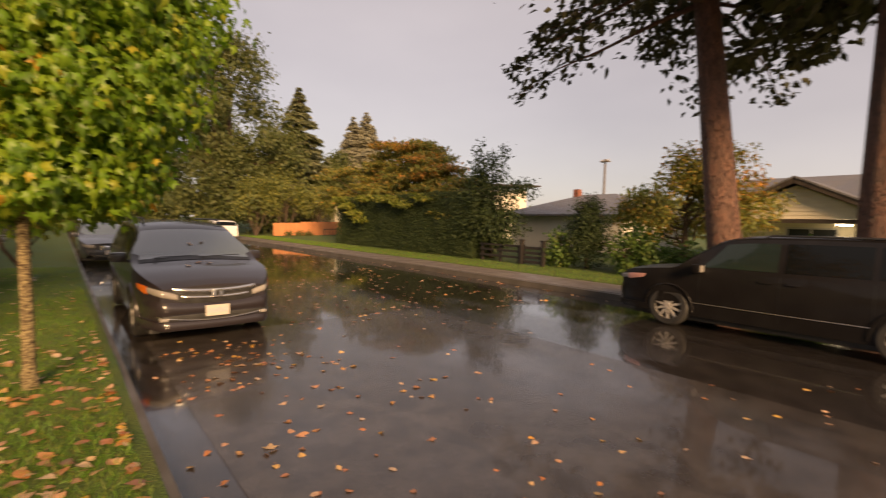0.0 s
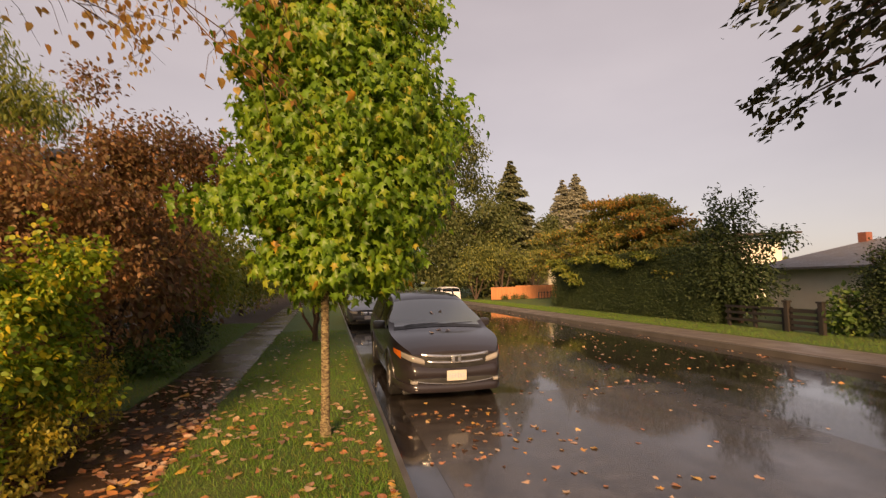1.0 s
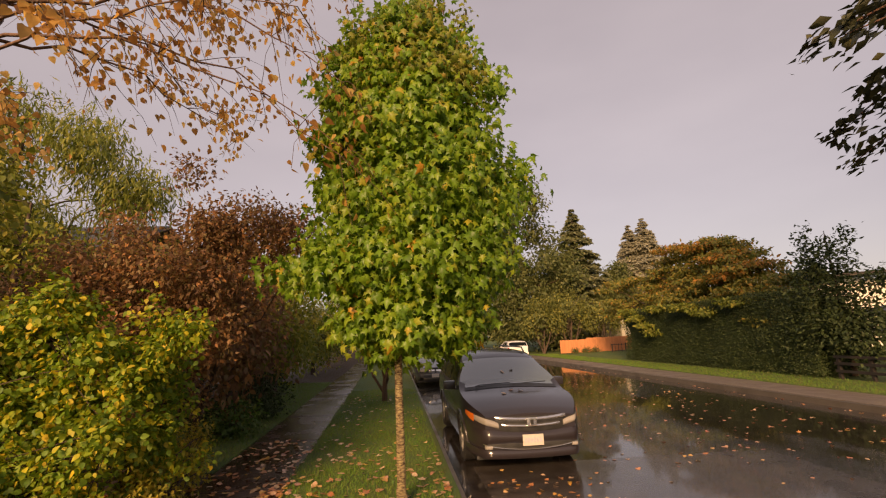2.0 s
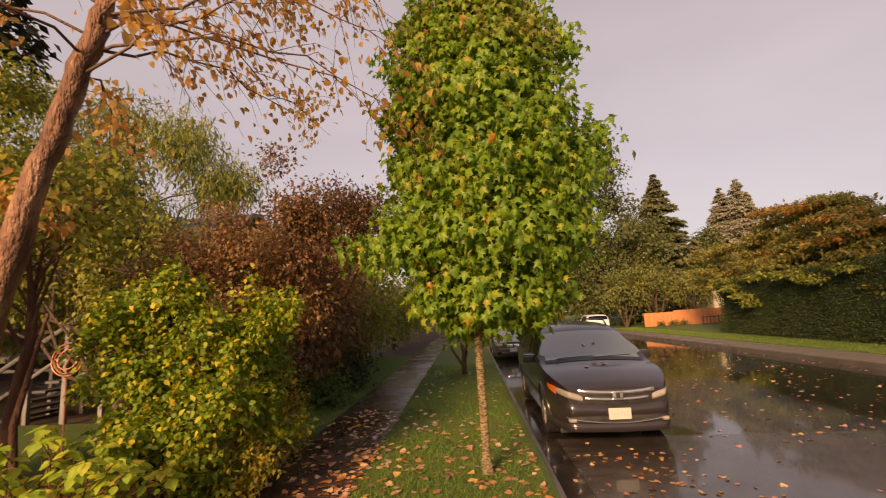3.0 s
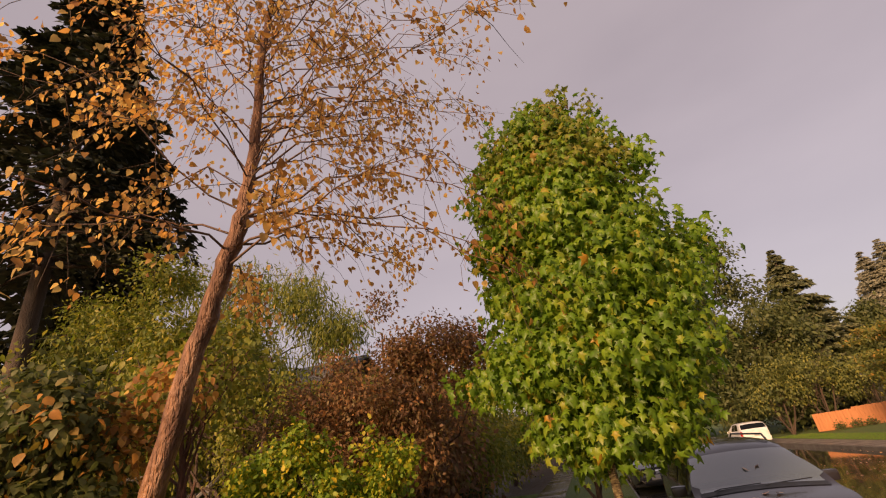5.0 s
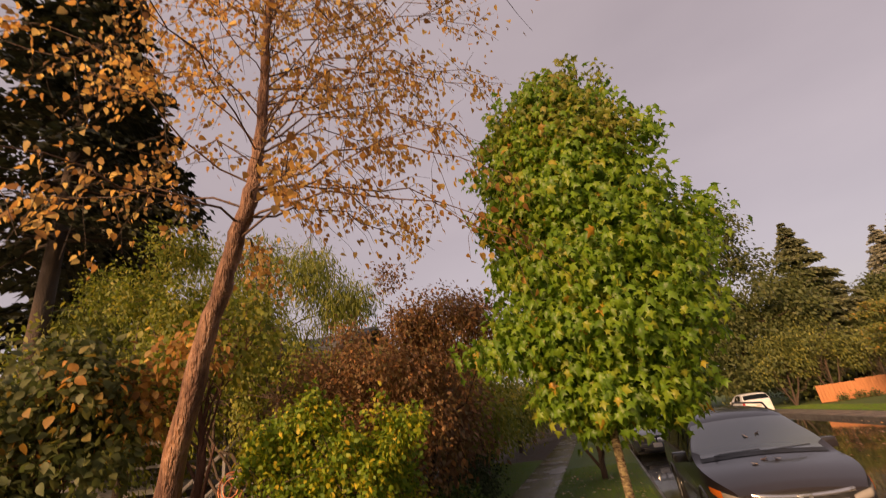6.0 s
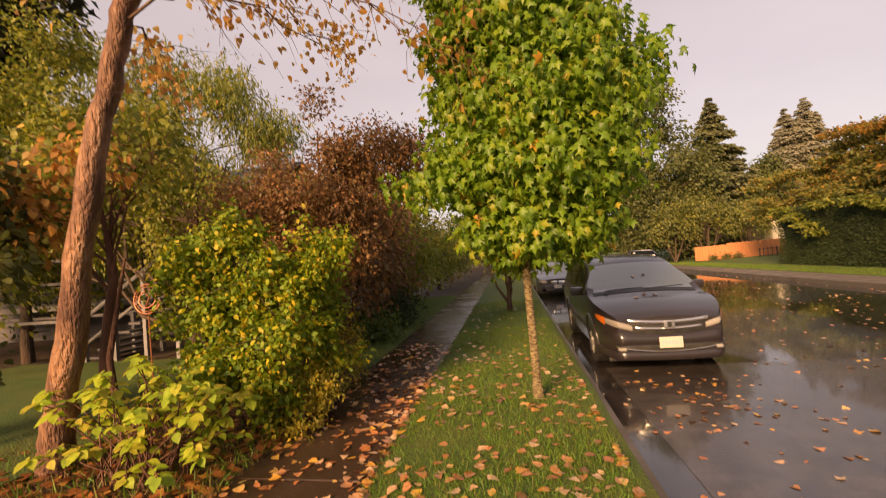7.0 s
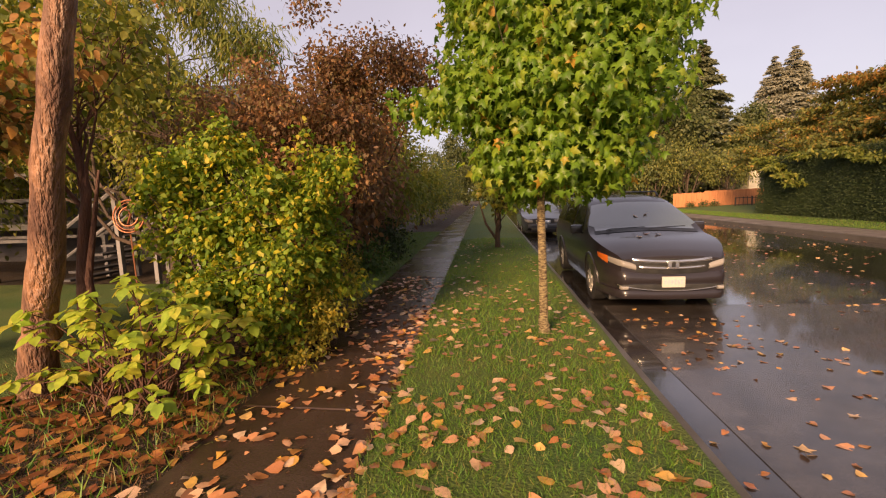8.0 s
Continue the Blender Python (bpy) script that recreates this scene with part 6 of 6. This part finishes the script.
def on_litter(rng, n):
    y = np.where(rng.random(n) < 0.2, -5 + 7 * rng.random(n), 1.6 + 3.2 * rng.random(n))
    x = WALK_L(y) - 3.2 * rng.random(n) ** 1.3
    return np.stack([x, y, np.full(n, 0.10)], 1)


strip("garden_lawn", edge(-6.6, 0.056), edge(-3.19, 0.056), 7.6, 22, 0.135, 0.2, M["lawn"], "small mown lawn beside the pavement", "lawn", 20, 4)
strip("back_lawn", lambda y: -13.0, lambda y: -5.6, 3.0, 9.0, 0.16, 0.2, M["lawn"], "shaded lawn behind the shrubs", "lawn", 10, 6)
blades("verge_grass", "short damp green grass on the verge", 201, 120000, on_verge, 0.055, M["grass"], 0.7)
blades("far_lawn_grass", "short green grass across the street", 202, 50000, on_far_lawn, 0.08, M["grass"], 0.7)
blades("garden_grass", "short green grass of the small lawn", 203, 30000, on_garden_lawn, 0.07, M["grass"], 0.7)
blades("dry_stalks", "dry brown stalks and grass among fallen leaves", 204, 6500, on_litter, 0.10, M["dry_grass"], 0.9)
blades("weed_grass", "green weeds at the pavement edge", 205, 3500, on_litter, 0.14, M["grass"], 0.8)

# ---------- pavement slabs ----------
walk_base = thing("pavement", "wet brown concrete pavement of square slabs", "pavement", kind="structure")
y = 3.81 - 1.45 * 8
k = 0
while y < 75:
    bm = bmesh.new()
    a, b = y + 0.008, y + 1.442
    dz = 0.004 * math.sin(k * 2.7)
    top = [(WALK_L(a), a), (WALK_R(a), a), (WALK_R(b), b), (WALK_L(b), b)]
    hi = [bm.verts.new((p, q, 0.13 + dz + 0.003 * math.sin(k + i * 2))) for i, (p, q) in enumerate(top)]
    lo = [bm.verts.new((p, q, 0.05)) for p, q in top]
    bm.faces.new(hi)
    for i in range(4):
        bm.faces.new((lo[i], lo[(i + 1) % 4], hi[(i + 1) % 4], hi[i]))
    bmesh.ops.bevel(bm, geom=[e for e in bm.edges if e.verts[0].co.z > 0.1 and e.verts[1].co.z > 0.1], offset=0.008, segments=1, affect="EDGES")
    part("slab", bm, M["sidewalk"], walk_base)
    y += 1.45
    k += 1

# ---------- fallen leaves ----------
rng = np.random.default_rng(210)


def fallen_shape(seed):
    """One curled leaf with its stalk."""
    r = np.random.default_rng(seed)
    tv, tf = MAPLE if seed == 7 else HEART if seed % 2 else OVAL_BROAD
    v = tv.copy()
    v[:, 1] -= 0.45
    bow, twist = r.uniform(-0.5, 0.6), r.uniform(-0.4, 0.4)
    v[:, 2] = bow * v[:, 0] ** 2 + r.uniform(-0.35, 0.35) * v[:, 1] ** 2 + twist * v[:, 0] * v[:, 1]
    v[1:, :2] *= 1 + 0.12 * r.normal(size=(len(v) - 1, 1))
    stalk = np.array([(-0.015, -0.42, 0), (0.015, -0.42, 0), (r.uniform(-0.15, 0.15), -0.85, 0.06)])
    v = np.concatenate([v, stalk])
    v[:, 2] -= v[:, 2].min()
    k = len(tv)
    return v, np.concatenate([tf, [(k, k + 1, k + 2)]])


SHAPES = [fallen_shape(i) for i in range(10)]
spots = []


def sow(n, fx, fy, fz, lo=0.07, hi=0.12):
    for _ in range(n):
        y = fy()
        x = fx(y)
        spots.append((x, y, fz(x, y) + 0.001, rng.uniform(lo, hi)))


road_z = lambda x, y: road_rise(x, y) + (0.006 if y < PATCH_END and x < 5.4 else 0.0)
for _ in range(90):
    cx, cy = rng.uniform(-2.1, -0.1), 1.4 + 7.5 * rng.random() ** 1.5
    sow(6, lambda y: min(max(cx + rng.normal(0, 0.28), WALK_R(y)), 0.0 - 0.04 * y), lambda: cy + rng.normal(0, 0.28), lambda x, y: verge_z(x, y) + 0.015)
sow(170, lambda y: rng.uniform(WALK_R(y), -0.05 - 0.04 * y), lambda: rng.uniform(1.2, 16), lambda x, y: verge_z(x, y) + 0.015)
sow(430, lambda y: WALK_L(y) + 1.22 * rng.random() ** 0.9, lambda: 1.2 + 8.5 * rng.random() ** 1.2, lambda x, y: 0.137)
sow(110, lambda y: WALK_R(y) - 0.25 * rng.random(), lambda: 1.2 + 6 * rng.random(), lambda x, y: 0.14)
sow(250, lambda y: WALK_L(y) + 1.2 * rng.random(), lambda: 1.5 + 7 * rng.random(), lambda x, y: 0.135, 0.02, 0.055)
sow(1500, lambda y: WALK_L(y) - 3.0 * rng.random() ** 1.2, lambda: 1.5 + 5.5 * rng.random() ** 1.2, lambda x, y: 0.12 + 0.05 * rng.random(), 0.08, 0.13)
for _ in range(22):
    cx, cy = 0.5 + 3.2 * rng.random() ** 1.5, rng.uniform(2.2, 7.0)
    sow(3, lambda y: max(cx + rng.normal(0, 0.4), 0.2), lambda: cy + rng.normal(0, 0.4), road_z, 0.045, 0.08)
for _ in range(20):
    cx, cy = 0.45 + 1.9 * rng.random() ** 1.3, rng.uniform(3.4, 6.9)
    sow(5, lambda y: max(cx + rng.normal(0, 0.22), 0.25), lambda: cy + rng.normal(0, 0.14), road_z, 0.06, 0.11)
sow(60, lambda y: 0.4 + 5.0 * rng.random() ** 1.3, lambda: rng.uniform(1.0, 9.0), road_z, 0.045, 0.08)
sow(420, lambda y: 2.3 + 6.0 * rng.random(), lambda: 7 + 16 * rng.random() ** 1.2, road_z, 0.05, 0.1)
sow(60, lambda y: KERB_R(y) - 0.4 * rng.random(), lambda: rng.uniform(4, 28), road_z)
sow(260, lambda y: rng.uniform(WALK_R(y), -0.05 - 0.04 * y), lambda: rng.uniform(-7, 1.6), lambda x, y: verge_z(x, y) + 0.012)
sow(260, lambda y: WALK_L(y) + 1.2 * rng.random(), lambda: rng.uniform(-7, 1.6), lambda x, y: 0.137)
sow(420, lambda y: WALK_L(y) - 3.0 * rng.random() ** 1.2, lambda: rng.uniform(-7, 1.8), lambda x, y: 0.12 + 0.04 * rng.random())
sow(160, lambda y: 0.4 + 6.5 * rng.random() ** 1.4, lambda: rng.uniform(-7, 1.8), road_z, 0.05, 0.09)
near = [s for s in spots if 1.3 < s[1] < 4.9 and s[0] > -3.4]
rng.shuffle(near)
single = [tuple(s) for s in near[:300]]
chosen = set(single)
meshes = [raw_mesh("fallen_leaf", v, f, M["fallen"]) for v, f in SHAPES]
for i, (x, y, z, s) in enumerate(single):
    leaf = new("fallen_leaf", meshes[i % 10])
    leaf.matrix_basis = pose(x, y, z, rng.normal(0, 9), rng.normal(0, 9), rng.uniform(0, 360)) @ Matrix.Diagonal((s, s, s, 1))
    tagged(leaf, "curled orange-brown fallen leaf on wet ground", "leaf", "fallen leaves")


def litter(name, label, group_spots, material):
    """Many fallen leaves in one mesh."""
    vs, fs, base = [], [], 0
    for i, (x, y, z, s) in enumerate(group_spots):
        v, f = SHAPES[i % 10]
        m = np.array(Euler((rng.normal(0, 0.16), rng.normal(0, 0.16), rng.uniform(0, 6.28))).to_matrix())
        vs.append(v @ m.T * s + np.array((x, y, z)))
        fs.append(f + base)
        base += len(v)
    tagged(raw_part(name, np.concatenate(vs), np.concatenate(fs), material), label, "leaves", kind="stuff")


rest = [s for s in spots if tuple(s) not in chosen]
litter("leaf_litter", "scattered orange and brown fallen leaves on the ground", [s for s in rest if s[0] > WALK_L(s[1])], M["fallen_litter"])
# Leaves left of the pavement take the browns that have shade painted in.
litter("garden_litter", "brown leaf litter under the shrubs, darkened for their shade", [s for s in rest if s[0] <= WALK_L(s[1])], M["garden_litter"])

# leaves lying on the parked minivan
for i, (x, y, z, tilt) in enumerate([(1.22, 8.42, 1.115, 12), (1.32, 8.36, 1.10, 12), (0.98, 8.1, 1.075, 10), (1.12, 8.05, 1.07, 10), (0.82, 7.92, 1.045, 10), (0.45, 8.44, 1.115, 12),
                                     (0.98, 8.75, 1.325, 31), (1.15, 8.8, 1.35, 31), (0.75, 9.9, 1.69, 3), (1.25, 9.95, 1.70, 2), (0.9, 10.1, 1.715, 2), (1.2, 10.3, 1.72, 2)]):
    leaf = new("fallen_leaf", meshes[i % 10])
    leaf.matrix_basis = pose(x, y, z, tilt, 0, rng.uniform(0, 360)) @ Matrix.Diagonal((0.1, 0.1, 0.1, 1))
    tagged(leaf, "wet yellow-brown leaf stuck on the minivan", "leaf", "leaves on the minivan")
